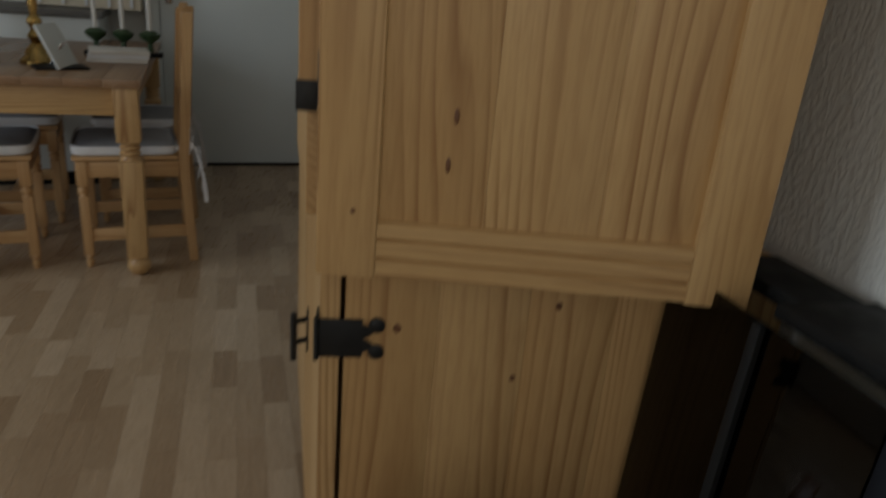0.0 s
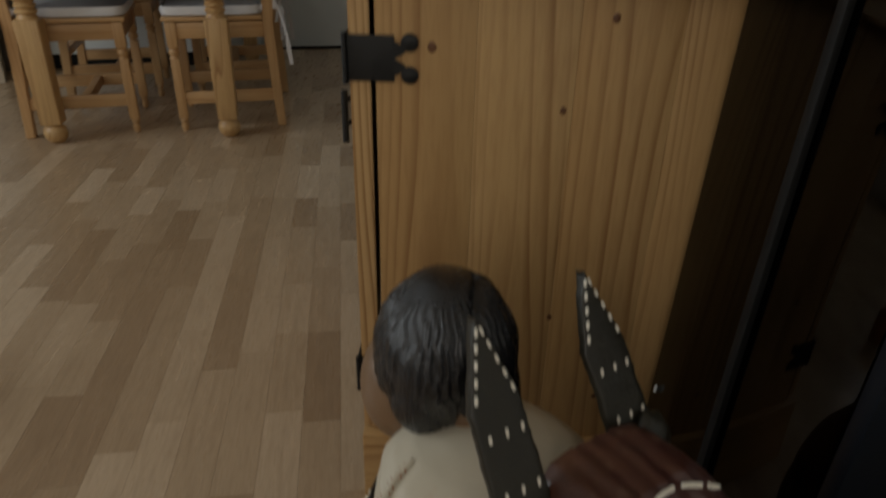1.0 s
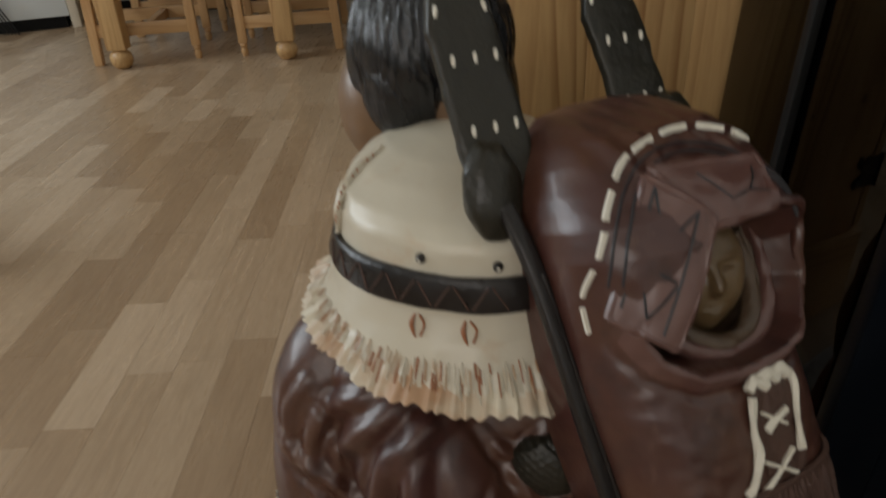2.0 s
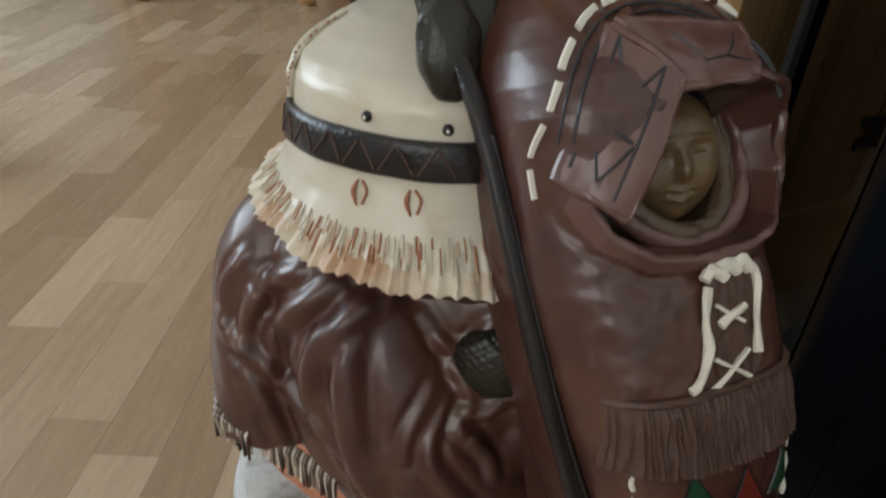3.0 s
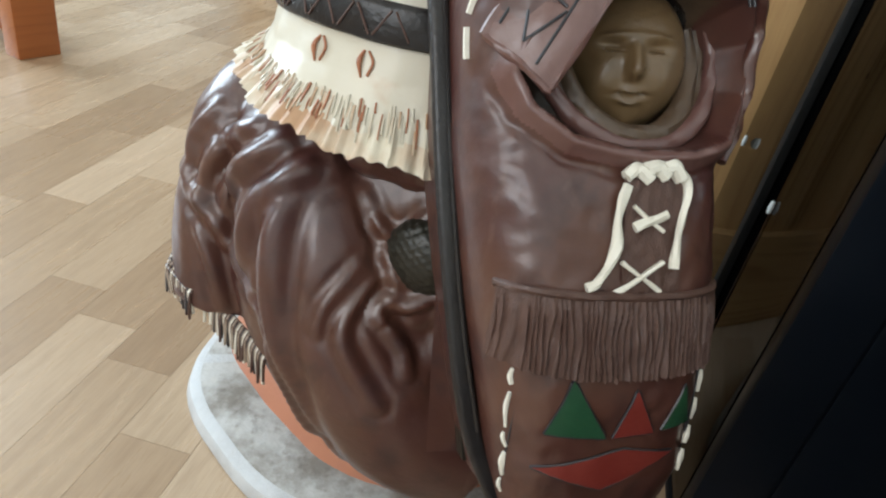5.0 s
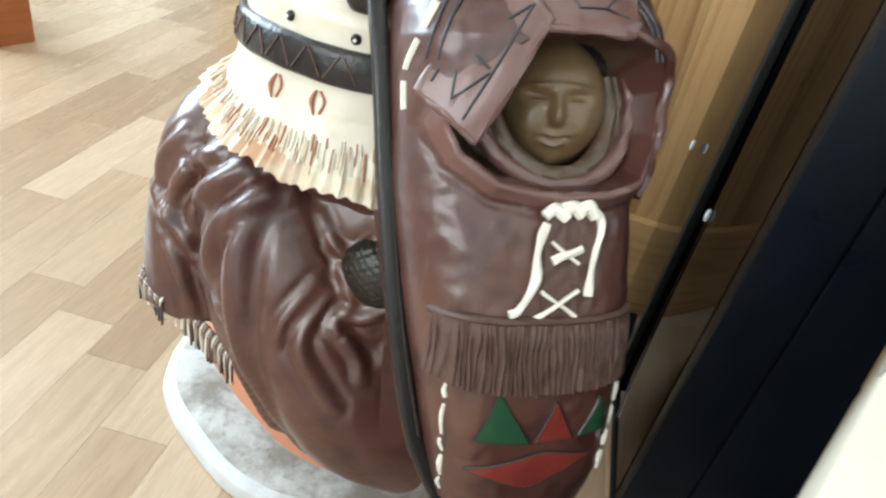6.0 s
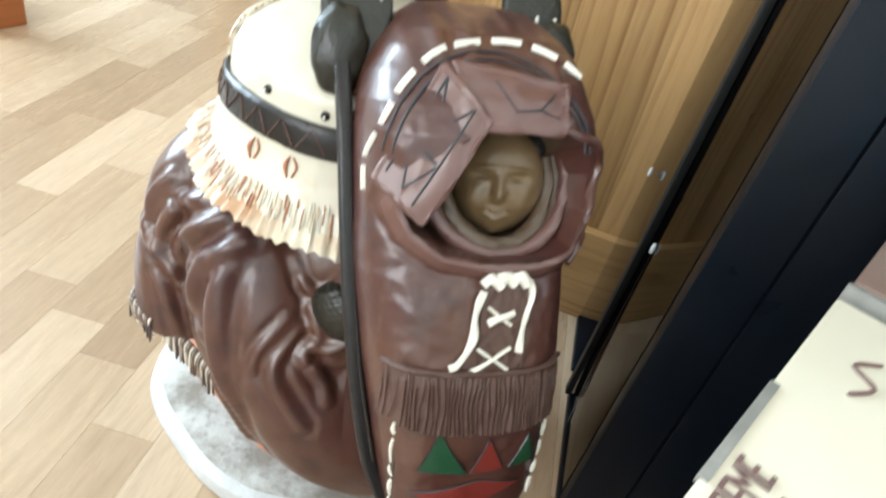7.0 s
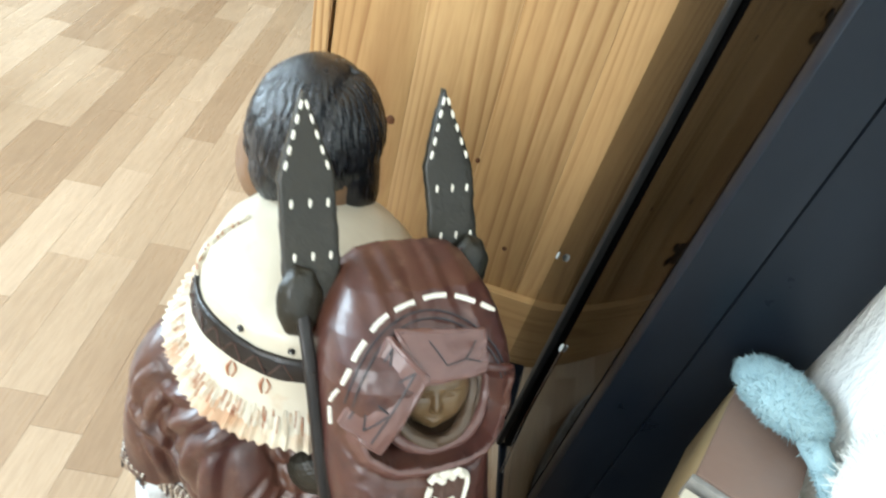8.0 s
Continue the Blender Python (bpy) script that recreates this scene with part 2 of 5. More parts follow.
col = mix(nodes, links, ramp(nodes, links, n2, [(0.56, (0, 0, 0)), (0.74, (0.7,) * 3)]), col, (0.17, 0.145, 0.12))
links.new(col, b.inputs["Base Color"])
bump(nodes, links, b, n2, 0.5, 0.003)
RESIN_STONE = m
RESIN_CHALK = plain("resin_chalky_rim", (0.36, 0.355, 0.345), (0.60, 0.605, 0.61), 40, 0.5, rel=0.4)
RESIN_LINE = plain("resin_line", (0.012, 0.012, 0.016), (0.03, 0.028, 0.032), 60, 0.4)
RESIN_WORN = plain("resin_worn_tan", (0.24, 0.17, 0.12), (0.42, 0.35, 0.28), 90, 0.5)
RESIN_RUST = plain("resin_rust", (0.26, 0.085, 0.035), (0.38, 0.16, 0.075), 80, 0.5)

m, nodes, links, b = mat("resin_cream", 0.36, 0, 0.5, 0.1)
v = coords(nodes, links)
n1, n2, n3 = noise_at(nodes, links, v, 13, 3), noise_at(nodes, links, v, 34, 4), noise_at(nodes, links, v, 160, 2)
col = mix(nodes, links, n1, (0.50, 0.445, 0.34), (0.60, 0.555, 0.455))
col = mix(nodes, links, ramp(nodes, links, n2, [(0.60, (0, 0, 0)), (0.78, (0.45,) * 3)]), col, (0.46, 0.24, 0.10))
links.new(col, b.inputs["Base Color"])
bump(nodes, links, b, n3, 0.12, 0.001)
RESIN_CREAM = m

m, nodes, links, b = mat("resin_cream_fringe", 0.5)
v = coords(nodes, links)
n1, n2 = noise_at(nodes, links, v, 22, 3), noise_at(nodes, links, v, 200, 2)
col = mix(nodes, links, ramp(nodes, links, n1, [(0.40, (0, 0, 0)), (0.64, (0.9,) * 3)]), (0.60, 0.54, 0.42), (0.40, 0.22, 0.11))
links.new(col, b.inputs["Base Color"])
bump(nodes, links, b, n2, 0.3, 0.001)
RESIN_FRINGE_CREAM = m


# ---- mesh tools ----
def finish(bm, name, materials, smooth=True):
    bmesh.ops.recalc_face_normals(bm, faces=bm.faces)
    me = bpy.data.meshes.new(name)
    bm.to_mesh(me)
    bm.free()
    for k in materials if isinstance(materials, (list, tuple)) else [materials]:
        me.materials.append(k)
    if smooth:
        me.polygons.foreach_set("use_smooth", [True] * len(me.polygons))
        me.set_sharp_from_angle(angle=radians(38))
    return me


def part(name, bm, material, parent=None, label="", smooth=True):
    ob = new(name, finish(bm, name, material, smooth))
    ob.parent = parent
    if label:
        tagged(ob, label)
    return ob


def thing(name, m, label, category, group="", kind=""):
    ob = new(name)
    ob.matrix_basis = m
    ob.empty_display_size = 0.05
    return tagged(ob, label, category, group, kind)


def solid(name, bm, material, label, category, group="", kind="", m=None):
    ob = new(name, finish(bm, name, material))
    if m is not None:
        ob.matrix_basis = m
    return tagged(ob, label, category, group, kind)


def box(bm, lo, hi, bevel=0.002, m=None, mi=0, seg=2):
    lo, hi = Vector(lo), Vector(hi)
    made = bmesh.ops.create_cube(bm, size=1.0)["verts"]
    for v in made:
        v.co = Vector([(lo[k] + hi[k]) / 2 + v.co[k] * (hi[k] - lo[k]) for k in range(3)])
    faces = list({f for v in made for f in v.link_faces})
    for f in faces:
        f.material_index = mi
    if bevel:
        edges = list({e for f in faces for e in f.edges})
        out = bmesh.ops.bevel(bm, geom=edges, offset=bevel, segments=seg, affect="EDGES", profile=0.6)
        made = list({v for f in out["faces"] for v in f.verts} | {v for v in made if v.is_valid})
        for f in out["faces"]:
            f.material_index = mi
    if m is not None:
        bmesh.ops.transform(bm, matrix=m, verts=[v for v in made if v.is_valid])
    return bm


def boxed(lo, hi, bevel=0.002, m=None):
    return box(bmesh.new(), lo, hi, bevel, m)


def grid(bm, fn, nu, nv, wrap=True, mi=0, cap0=False, cap1=False):
    """A sheet of quads through fn(u, v), u round and v along, both 0 to 1."""
    rows = [[bm.verts.new(fn(i / (nu if wrap else nu - 1), j / (nv - 1))) for i in range(nu)] for j in range(nv)]
    for j in range(nv - 1):
        for i in range(nu if wrap else nu - 1):
            k = (i + 1) % nu
            f = bm.faces.new((rows[j][i], rows[j][k], rows[j + 1][k], rows[j + 1][i]))
            f.material_index = mi
    for row, want in ((rows[0], cap0), (rows[-1], cap1)):
        if want:
            bm.faces.new(row).material_index = mi
    return bm


def catmull(points, n):
    """n points on a smooth curve through the given ones."""
    p = [Vector(q) for q in points]
    p = [2 * p[0] - p[1]] + p + [2 * p[-1] - p[-2]]
    out = []
    for k in range(n):
        s = k / (n - 1) * (len(p) - 3)
        i = min(int(s), len(p) - 4)
        t = s - i
        a, b_, c, d = p[i:i + 4]
        out.append(0.5 * (2 * b_ + (c - a) * t + (2 * a - 5 * b_ + 4 * c - d) * t * t + (3 * b_ - a - 3 * c + d) * t ** 3))
    return out


def tube(bm, points, radius, n=16, seg=10, mi=0, flat=None, bumpy=0.0, smooth_path=True):
    """A round or flat (flat = (half width, half thickness, across)) tube along a curve; radius a number or a list."""
    pts = catmull(points, n) if smooth_path and len(points) > 2 else [Vector(points[0]).lerp(Vector(points[-1]), k / (n - 1)) for k in range(n)]
    rr = radius if isinstance(radius, (list, tuple)) else [radius]
    rad = [rr[min(int(k / (n - 1) * (len(rr) - 1)), len(rr) - 2)] * (1 - (k / (n - 1) * (len(rr) - 1)) % 1) + rr[min(int(k / (n - 1) * (len(rr) - 1)) + 1, len(rr) - 1)] * ((k / (n - 1) * (len(rr) - 1)) % 1) if len(rr) > 1 else rr[0] for k in range(n)]
    rad[-1] = rr[-1]
    ref = Vector(flat[2]) if flat else Vector((0.31, 0.17, 0.93))

    def at(u, v):
        k = round(v * (n - 1))
        tan = (pts[min(k + 1, n - 1)] - pts[max(k - 1, 0)]).normalized()
        x = (ref - tan * ref.dot(tan)).normalized()
        y = tan.cross(x)
        a = 2 * math.pi * u
        if flat:
            return pts[k] + x * math.copysign(abs(math.cos(a)) ** 0.6, math.cos(a)) * flat[0] * rad[k] + y * math.copysign(abs(math.sin(a)) ** 0.6, math.sin(a)) * flat[1] * min(1, rad[k] * 2)
        r = rad[k] * (1 + bumpy * noise.noise(pts[k] * 60 + Vector((u * 3, 0, 0))))
        return pts[k] + (x * math.cos(a) + y * math.sin(a)) * r

    return grid(bm, at, seg, n, True, mi, True, True)


def egg(bm, c, r, nu=28, nv=20, mi=0, m=None, shape=None):
    """An ellipsoid; shape(direction) may scale its radius."""
    c = Vector(c)

    def at(u, v):
        a, p = 2 * math.pi * u, math.pi * (0.004 + 0.992 * v)
        d = Vector((math.sin(p) * math.cos(a), math.sin(p) * math.sin(a), math.cos(p)))
        k = shape(d) if shape else 1.0
        q = Vector((d.x * r[0], d.y * r[1], d.z * r[2])) * k
        return c + (m @ q if m is not None else q)

    return grid(bm, at, nu, nv, True, mi, True, True)


def lathe(bm, profile, centre=(0, 0, 0), seg=20, mi=0):
    c = Vector(centre)
    return grid(bm, lambda u, v: c + Vector((math.cos(2 * math.pi * u), math.sin(2 * math.pi * u), 0)) * profile[round(v * (len(profile) - 1))][0] + Vector((0, 0, profile[round(v * (len(profile) - 1))][1])), seg, len(profile), True, mi, True, True)


def plate(bm, outline, normal, thick, mi=0):
    """A flat piece with the given outline, thick along normal."""
    nrm = Vector(normal)
    a = [bm.verts.new(Vector(p)) for p in outline]
    c = [bm.verts.new(Vector(p) + nrm * thick) for p in outline]
    bm.faces.new(a[::-1]).material_index = mi
    bm.faces.new(c).material_index = mi
    for i in range(len(a)):
        k = (i + 1) % len(a)
        bm.faces.new((a[i], a[k], c[k], c[i])).material_index = mi
    return bm


# ---- the room ----
ROOM = pose(0, 0, 0, 0, 0, 9.5)
EAST_X = 0.62
floor = tagged(new("floor", finish(boxed((-3.6, -3.3, -0.12), (0.9, 4.6, -0.004), 0), "floor", BEADS)), "oak-look laminate floor in staggered strips", "floor", kind="structure")


def wall_with_hole(name, lo, hi, axis, a0, a1, z0, z1, material, label):
    """A wall along x or y, with one window opening."""
    bm = bmesh.new()
    spans = [(lo[axis], a0, lo[2], hi[2]), (a1, hi[axis], lo[2], hi[2]), (a0, a1, lo[2], z0), (a0, a1, z1, hi[2])]
    for s0, s1, b0, b1 in spans:
        l, h = list(lo), list(hi)
        l[axis], h[axis], l[2], h[2] = s0, s1, b0, b1
        box(bm, l, h, 0)
    return solid(name, bm, material, label, "wall", kind="structure")


wall_with_hole("wall_south", (-3.4, -3.2, 0), (0.82, -3.0, 2.55), 0, -1.85, 0.35, 0.85, 2.35, PLASTER, "plain white plastered wall with a wide window")
wall_with_hole("wall_west", (-3.6, -3.2, 0), (-3.4, 4.6, 2.55), 1, -1.1, 1.1, 0.85, 2.25, PLASTER, "plain white plastered wall with a window")
solid("wall_east", boxed((EAST_X, -3.0, 0), (EAST_X + 0.2, 4.6, 2.55), 0), DABBED, "white plaster wall with a dabbed rough texture", "wall", kind="structure")
FAR = pose(-0.703, 3.70, 0, 0, 0, 13)
solid("wall_north", boxed((-2.9, 0.02, 0), (1.42, 0.2, 2.55), 0), PLASTER, "plain white plastered wall", "wall", kind="structure", m=FAR)
solid("ceiling", boxed((-3.6, -3.2, 2.55), (0.82, 4.6, 2.7), 0), PLASTER, "plain white ceiling", "ceiling", kind="structure")


def window(name, lo, hi, axis):
    w = thing(name, Matrix(), "white framed window with clear panes", "window", kind="structure")
    t = 1 - axis
    mid = (lo[axis] + hi[axis]) / 2
    for a0, a1 in ((lo[axis], mid), (mid, hi[axis])):
        bm = bmesh.new()
        for s0, s1, b0, b1 in ((a0, a0 + 0.06, lo[2], hi[2]), (a1 - 0.06, a1, lo[2], hi[2]), (a0 + 0.06, a1 - 0.06, lo[2], lo[2] + 0.06), (a0 + 0.06, a1 - 0.06, hi[2] - 0.06, hi[2])):
            l, h = list(lo), list(hi)
            l[axis], h[axis], l[2], h[2] = s0 + 0.001, s1 - 0.001, b0, b1
            box(bm, l, h, 0.004)
        part("window_frame", bm, WHITE_PAINT, w)
        l, h = list(lo), list(hi)
        l[axis], h[axis], l[2], h[2] = a0 + 0.06, a1 - 0.06, lo[2] + 0.06, hi[2] - 0.06
        l[t], h[t] = (lo[t] + hi[t]) / 2 - 0.003, (lo[t] + hi[t]) / 2 + 0.003
        part("pane", boxed(l, h, 0), PANE, w).visible_shadow = False


window("window_1", (-1.85, -3.14, 0.85), (0.35, -3.08, 2.35), 0)
window("window_2", (-3.54, -1.1, 0.85), (-3.48, 1.1, 2.25), 1)
solid("ground", boxed((-60, -60, -0.5), (60, 60, -0.13), 0), GREEN_LEAF, "dull green ground outside the room", "ground", kind="structure")

# white door leaf in the far wall, its frame and the dark threshold
door = thing("door_1", FAR, "plain white room door, closed, with a chrome lever", "door", kind="structure")
part("door_leaf", boxed((-0.47, -0.025, 0.012), (0.36, 0.016, 2.06), 0.004), WHITE_PAINT, door)
bm = boxed((-0.55, -0.035, 0), (-0.474, 0.019, 2.12), 0.004)
box(bm, (0.364, -0.035, 0), (0.44, 0.019, 2.12), 0.004)
box(bm, (-0.474, -0.035, 2.064), (0.364, 0.019, 2.12), 0.004)
part("door_frame", bm, WHITE_PAINT, door)
part("threshold", boxed((-0.47, -0.05, 0.0), (0.36, 0.016, 0.011), 0.002), BLACK_MATT, door)
handle = part("door_handle", boxed((-0.44, -0.033, 0.96), (-0.40, -0.0255, 1.17), 0.003), CHROME, door, "chrome lever handle")
bm = tube(bmesh.new(), [(-0.42, -0.03, 1.06), (-0.42, -0.075, 1.06), (-0.41, -0.08, 1.06), (-0.30, -0.08, 1.06)], 0.009, 14, 10)
part("lever", bm, CHROME, handle)

# ---- pine cabinet: side faces the camera, doors face west ----
SKEW = math.tan(radians(6.5))
cabinet = thing("pine_cabinet", Matrix(), "tall varnished pine cabinet with iron hinges, upper door open", "cabinet")
for k in range(5):
    x0 = 0.003 + k * 0.119
    part("side_board", boxed((x0, 0.0, 0.10), (x0 + 0.1189, 0.022, 1.95 if k < 4 else 0.835), 0.0006), PINE, cabinet)
bm = bmesh.new()
plate(bm, [(0.003, 0.024, 0.10), (0.598, 0.024, 0.10), (0.598, 0.90, 0.10), (0.003 - 0.90 * SKEW, 0.90, 0.10)], (0, 0, 1), 0.735)
plate(bm, [(0.003, 0.024, 0.835), (0.478, 0.024, 0.835), (0.478, 0.90, 0.835), (0.003 - 0.90 * SKEW, 0.90, 0.835)], (0, 0, 1), 1.115)
part("carcass", bm, PINE, cabinet)
bm = boxed((-0.030, -0.016, 0.0), (0.60, 0.024, 0.150), 0.004)
part("plinth", bm, PINE_X, cabinet)
bm = bmesh.new()
plate(bm, [(-0.05, -0.03, 1.952), (0.49, -0.03, 1.952), (0.49, 0.93, 1.952), (-0.05 - 0.93 * SKEW, 0.93, 1.952)], (0, 0, 1), 0.03)
part("top", bm, PINE_X, cabinet)


def front(name, y0, y1, z0, z1, x0=-0.028, x1=-0.003, material=PINE, label="", parent=cabinet):
    """A board on the skewed front."""
    bm = bmesh.new()
    plate(bm, [(x0 - y0 * SKEW, y0, z0), (x1 - y0 * SKEW, y0, z0), (x1 - y1 * SKEW, y1, z0), (x0 - y1 * SKEW, y1, z0)], (0, 0, 1), z1 - z0)
    bmesh.ops.bevel(bm, geom=list(bm.edges), offset=0.002, segments=2, affect="EDGES")
    return part(name, bm, material, parent, label)


lower = front("lower_door", 0.0, 0.43, 0.155, 0.846)
front("lower_door", 0.436, 0.89, 0.155, 0.846)
front("drawer", 0.03, 0.43, 0.875, 1.0, -0.046, -0.003, PINE_Y)
front("front_rail", 0.0, 0.89, 0.85, 0.872, -0.026)
front("front_rail", 0.0, 0.89, 1.003, 1.02, -0.026)
front("front_post", 0.0, 0.06, 1.024, 1.95, -0.026)
front("front_post", 0.80, 0.89, 1.024, 1.95, -0.026)
front("upper_door", 0.436, 0.796, 1.03, 1.945, -0.028)


def strap_hinge(z, parent=cabinet):
    """Black iron butterfly hinge wrapped round the front corner."""
    bm = boxed((-0.030, -0.0045, z - 0.027), (0.026, -0.0012, z + 0.027), 0.001)
    for s in (-1, 1):
        plate(bm, [(0.025, -0.0012, z), (0.025, -0.0012, z + s * 0.020), (0.034, -0.0012, z + s * 0.016), (0.041, -0.0012, z + s * 0.013), (0.038, -0.0012, z + s * 0.007)][::s], (0, -1, 0), 0.0035)
        lathe_at = [(0.0105, 0.0), (0.0105, 0.003), (0.008, 0.0045)]
        c = Vector((0.044, -0.0012, z + s * 0.019))
        grid(bm, lambda u, v: c + Vector((math.cos(6.2832 * u), 0, math.sin(6.2832 * u))) * lathe_at[round(v * 2)][0] - Vector((0, lathe_at[round(v * 2)][1], 0)), 14, 3, True, 0, True, True)
    box(bm, (-0.0335, -0.0045, z - 0.029), (-0.029, 0.03, z + 0.029), 0.001)
    tube(bm, [(-0.0325, -0.006, z - 0.030), (-0.0325, -0.006, z + 0.030)], 0.0035, 4, 8)
    part("hinge", bm, IRON, parent, "black iron butterfly hinge")


strap_hinge(0.722)
strap_hinge(0.262)
bm = boxed((-0.066, 0.30, 0.53), (-0.060, 0.325, 0.61), 0.001)
for z in (0.55, 0.59):
    tube(bm, [(-0.06, 0.312, z), (-0.085, 0.30, z)], 0.005, 4, 8)
tube(bm, [(-0.088, 0.30, 0.515), (-0.088, 0.30, 0.605)], 0.006, 5, 8)
part("latch", bm, IRON, lower, "black iron latch")
front("corner_post", 0.0, 0.05, 1.03, 1.95, -0.056, -0.030)
part("hinge", boxed((-0.060, -0.0035, 1.008), (-0.036, -0.0005, 1.042), 0.001), IRON, cabinet, "black iron butterfly hinge")

# knots of the side panel
for x, z, r in ((0.070, 0.736, 0.006), (0.230, 0.665, 0.0045), (0.240, 0.368, 0.004), (0.319, 0.230, 0.004), (0.103, 0.388, 0.007), (0.280, 0.774, 0.005), (0.53, 0.55, 0.005)):
    bm = egg(bmesh.new(), (x, 0.0004, z), (r, 0.0012, r * 1.2), 14, 8, shape=lambda d: 1 + 0.2 * noise.noise(d * 3 + Vector((x * 90, 0, 0))))
    part("knot", bm, KNOT, cabinet)

# the open upper door, swung round against the side
HINGE = Vector((-0.030, -0.010, 0))
swing = pose(HINGE.x, HINGE.y, 0, 0, 0, -7.6)
open_door = new("upper_door")
open_door.matrix_basis = swing
open_door.parent = cabinet
W, Z0, Z1 = 0.510, 0.824, 1.93
Y0, Y1 = -0.028, -0.003
part("stile", boxed((0.0, Y0, Z0), (0.070, Y1, Z1), 0.004), PINE, open_door)
part("stile", boxed((W - 0.075, Y0, Z0), (W, Y1, Z1), 0.004), PINE, open_door)
prof = [(0.0, -0.020), (0.002, -0.026), (0.016, -0.027), (0.0185, -0.0215), (0.021, -0.0265), (0.034, -0.027), (0.0365, -0.0215), (0.039, -0.0265), (0.050, -0.0265), (0.053, -0.020), (0.054, -0.006), (0.0, -0.006)]
for z0, s in ((Z0 + 0.001, 1), (Z1 - 0.001, -1)):
    part("rail", plate(bmesh.new(), [(0.070, y, z0 + s * z * 1.32) for z, y in prof], (1, 0, 0), W - 0.145), PINE_X, open_door)
for k in range(3):
    x0 = 0.060 + k * 0.1310
    part("door_board", boxed((x0, -0.018, Z0 + 0.05), (x0 + 0.1309, -0.008, Z1 - 0.05), 0.0005), PINE, open_door)
for x, z in ((0.042, 0.906), (0.15, 1.02), (0.145, 0.965)):
    part("knot", egg(bmesh.new(), (x, -0.0283 if x < 0.06 else -0.0183, z), (0.003, 0.001, 0.009 if x > 0.06 else 0.003), 12, 8), KNOT, open_door)
strap_hinge(1.045)

# ---- black rack with smoked glass beside the cabinet ----
RACK = pose(0.410, -0.1915, 0, 0, 2.3, 8.0)
rack = thing("media_rack", RACK, "black lacquered rack with a smoked glass side pane", "rack")
part("post", boxed((-0.0100, -0.002, 0.012), (-0.0015, 0.012, 0.846), 0.002), BLACK_MATT, rack)
part("front_stile", boxed((-0.001, -0.180, 0.012), (0.054, -0.160, 0.846), 0.003), BLACK, rack)
part("front_panel", boxed((0.057, -0.177, 0.012), (0.160, -0.162, 0.846), 0.003), BLACK, rack)
part("glass_pane", boxed((-0.001, -0.1585, 0.014), (0.003, 0.172, 0.846), 0.0005), SMOKED, rack, "smoked glass side pane")
part("top", boxed((0.022, -0.190, 0.847), (0.160, 0.020, 0.865), 0.003), BLACK_MATT, rack)
part("rear_top", boxed((0.060, 0.024, 0.842), (0.150, 0.172, 0.862), 0.003), BLACK_MATT, rack)
for y0, y1 in ((0.054, 0.176), (-0.178, 0.008)):
    bm = boxed((-0.004, y0, 0.001), (0.050, y1, 0.0115), 0.005)
    part("foot", bm, BLACK, rack)
for y in (0.156, -0.029):
    bm = tube(bmesh.new(), [(-0.0035, y, 0.271), (-0.0035, y, 0.283)], [0.0016, 0.0024, 0.0016], 5, 8)
    part("clip", bm, WHITE_PAINT, rack, "small bright clip")
part("wire", tube(bmesh.new(), [(-0.0018, -0.029, 0.27), (-0.0018, -0.031, 0.12), (-0.0018, -0.05, 0.0135)], 0.0005, 8, 6), CHROME, rack)

# cord hanging on the wall
solid("wall_cord", tube(bmesh.new(), [(EAST_X - 0.006, 0.24, 1.5), (EAST_X - 0.006, 0.20, 1.1), (EAST_X - 0.006, 0.125, 0.96), (EAST_X - 0.008, 0.115, 0.91), (EAST_X - 0.012, 0.14, 0.87), (EAST_X - 0.014, 0.15, 0.80)], 0.003, 24, 8), BLACK_MATT, "thin black cord hanging down the plaster wall", "cord")

# ---- boxes, toy and cushion beside the rack ----
BOXES = pose(0.504, -0.484, 0, 0, 0, -21.4)
chest = thing("low_chest", BOXES, "low black chest under the boxes", "chest")
part("body", boxed((0.01, -0.36, 0.0), (0.10, 0.060, 0.30), 0.004), BLACK, chest)
part("lid", boxed((0.008, -0.362, 0.302), (0.105, 0.066, 0.318), 0.003), BLACK, chest)
cream = thing("cream_box", BOXES, "cream cardboard box with printed brown lettering", "box")
part("body", boxed((0.004, -0.29, 0.319), (0.105, -0.020, 0.440), 0.002), CREAM_CARD, cream)
part("lid", boxed((0.0, -0.294, 0.441), (0.108, -0.018, 0.449), 0.002), CREAM_CARD, cream)
part("tape", boxed((-0.0012, -0.205, 0.4455), (0.0035, -0.125, 0.4502), 0.0004), SILVER, cream, "silver tape over the lid's edge")


def lettering(text, size, m, parent):
    cu = bpy.data.curves.new("lettering", "FONT")
    cu.body, cu.size, cu.extrude, cu.space_character = text, size, 0.0003, 0.9
    tmp = bpy.data.objects.new("lettering", cu)
    me = bpy.data.meshes.new_from_object(tmp)
    bpy.data.objects.remove(tmp)
    me.materials.append(INK)
    ob = new("lettering", me)
    ob.parent = parent
    ob.matrix_basis = m
    return ob


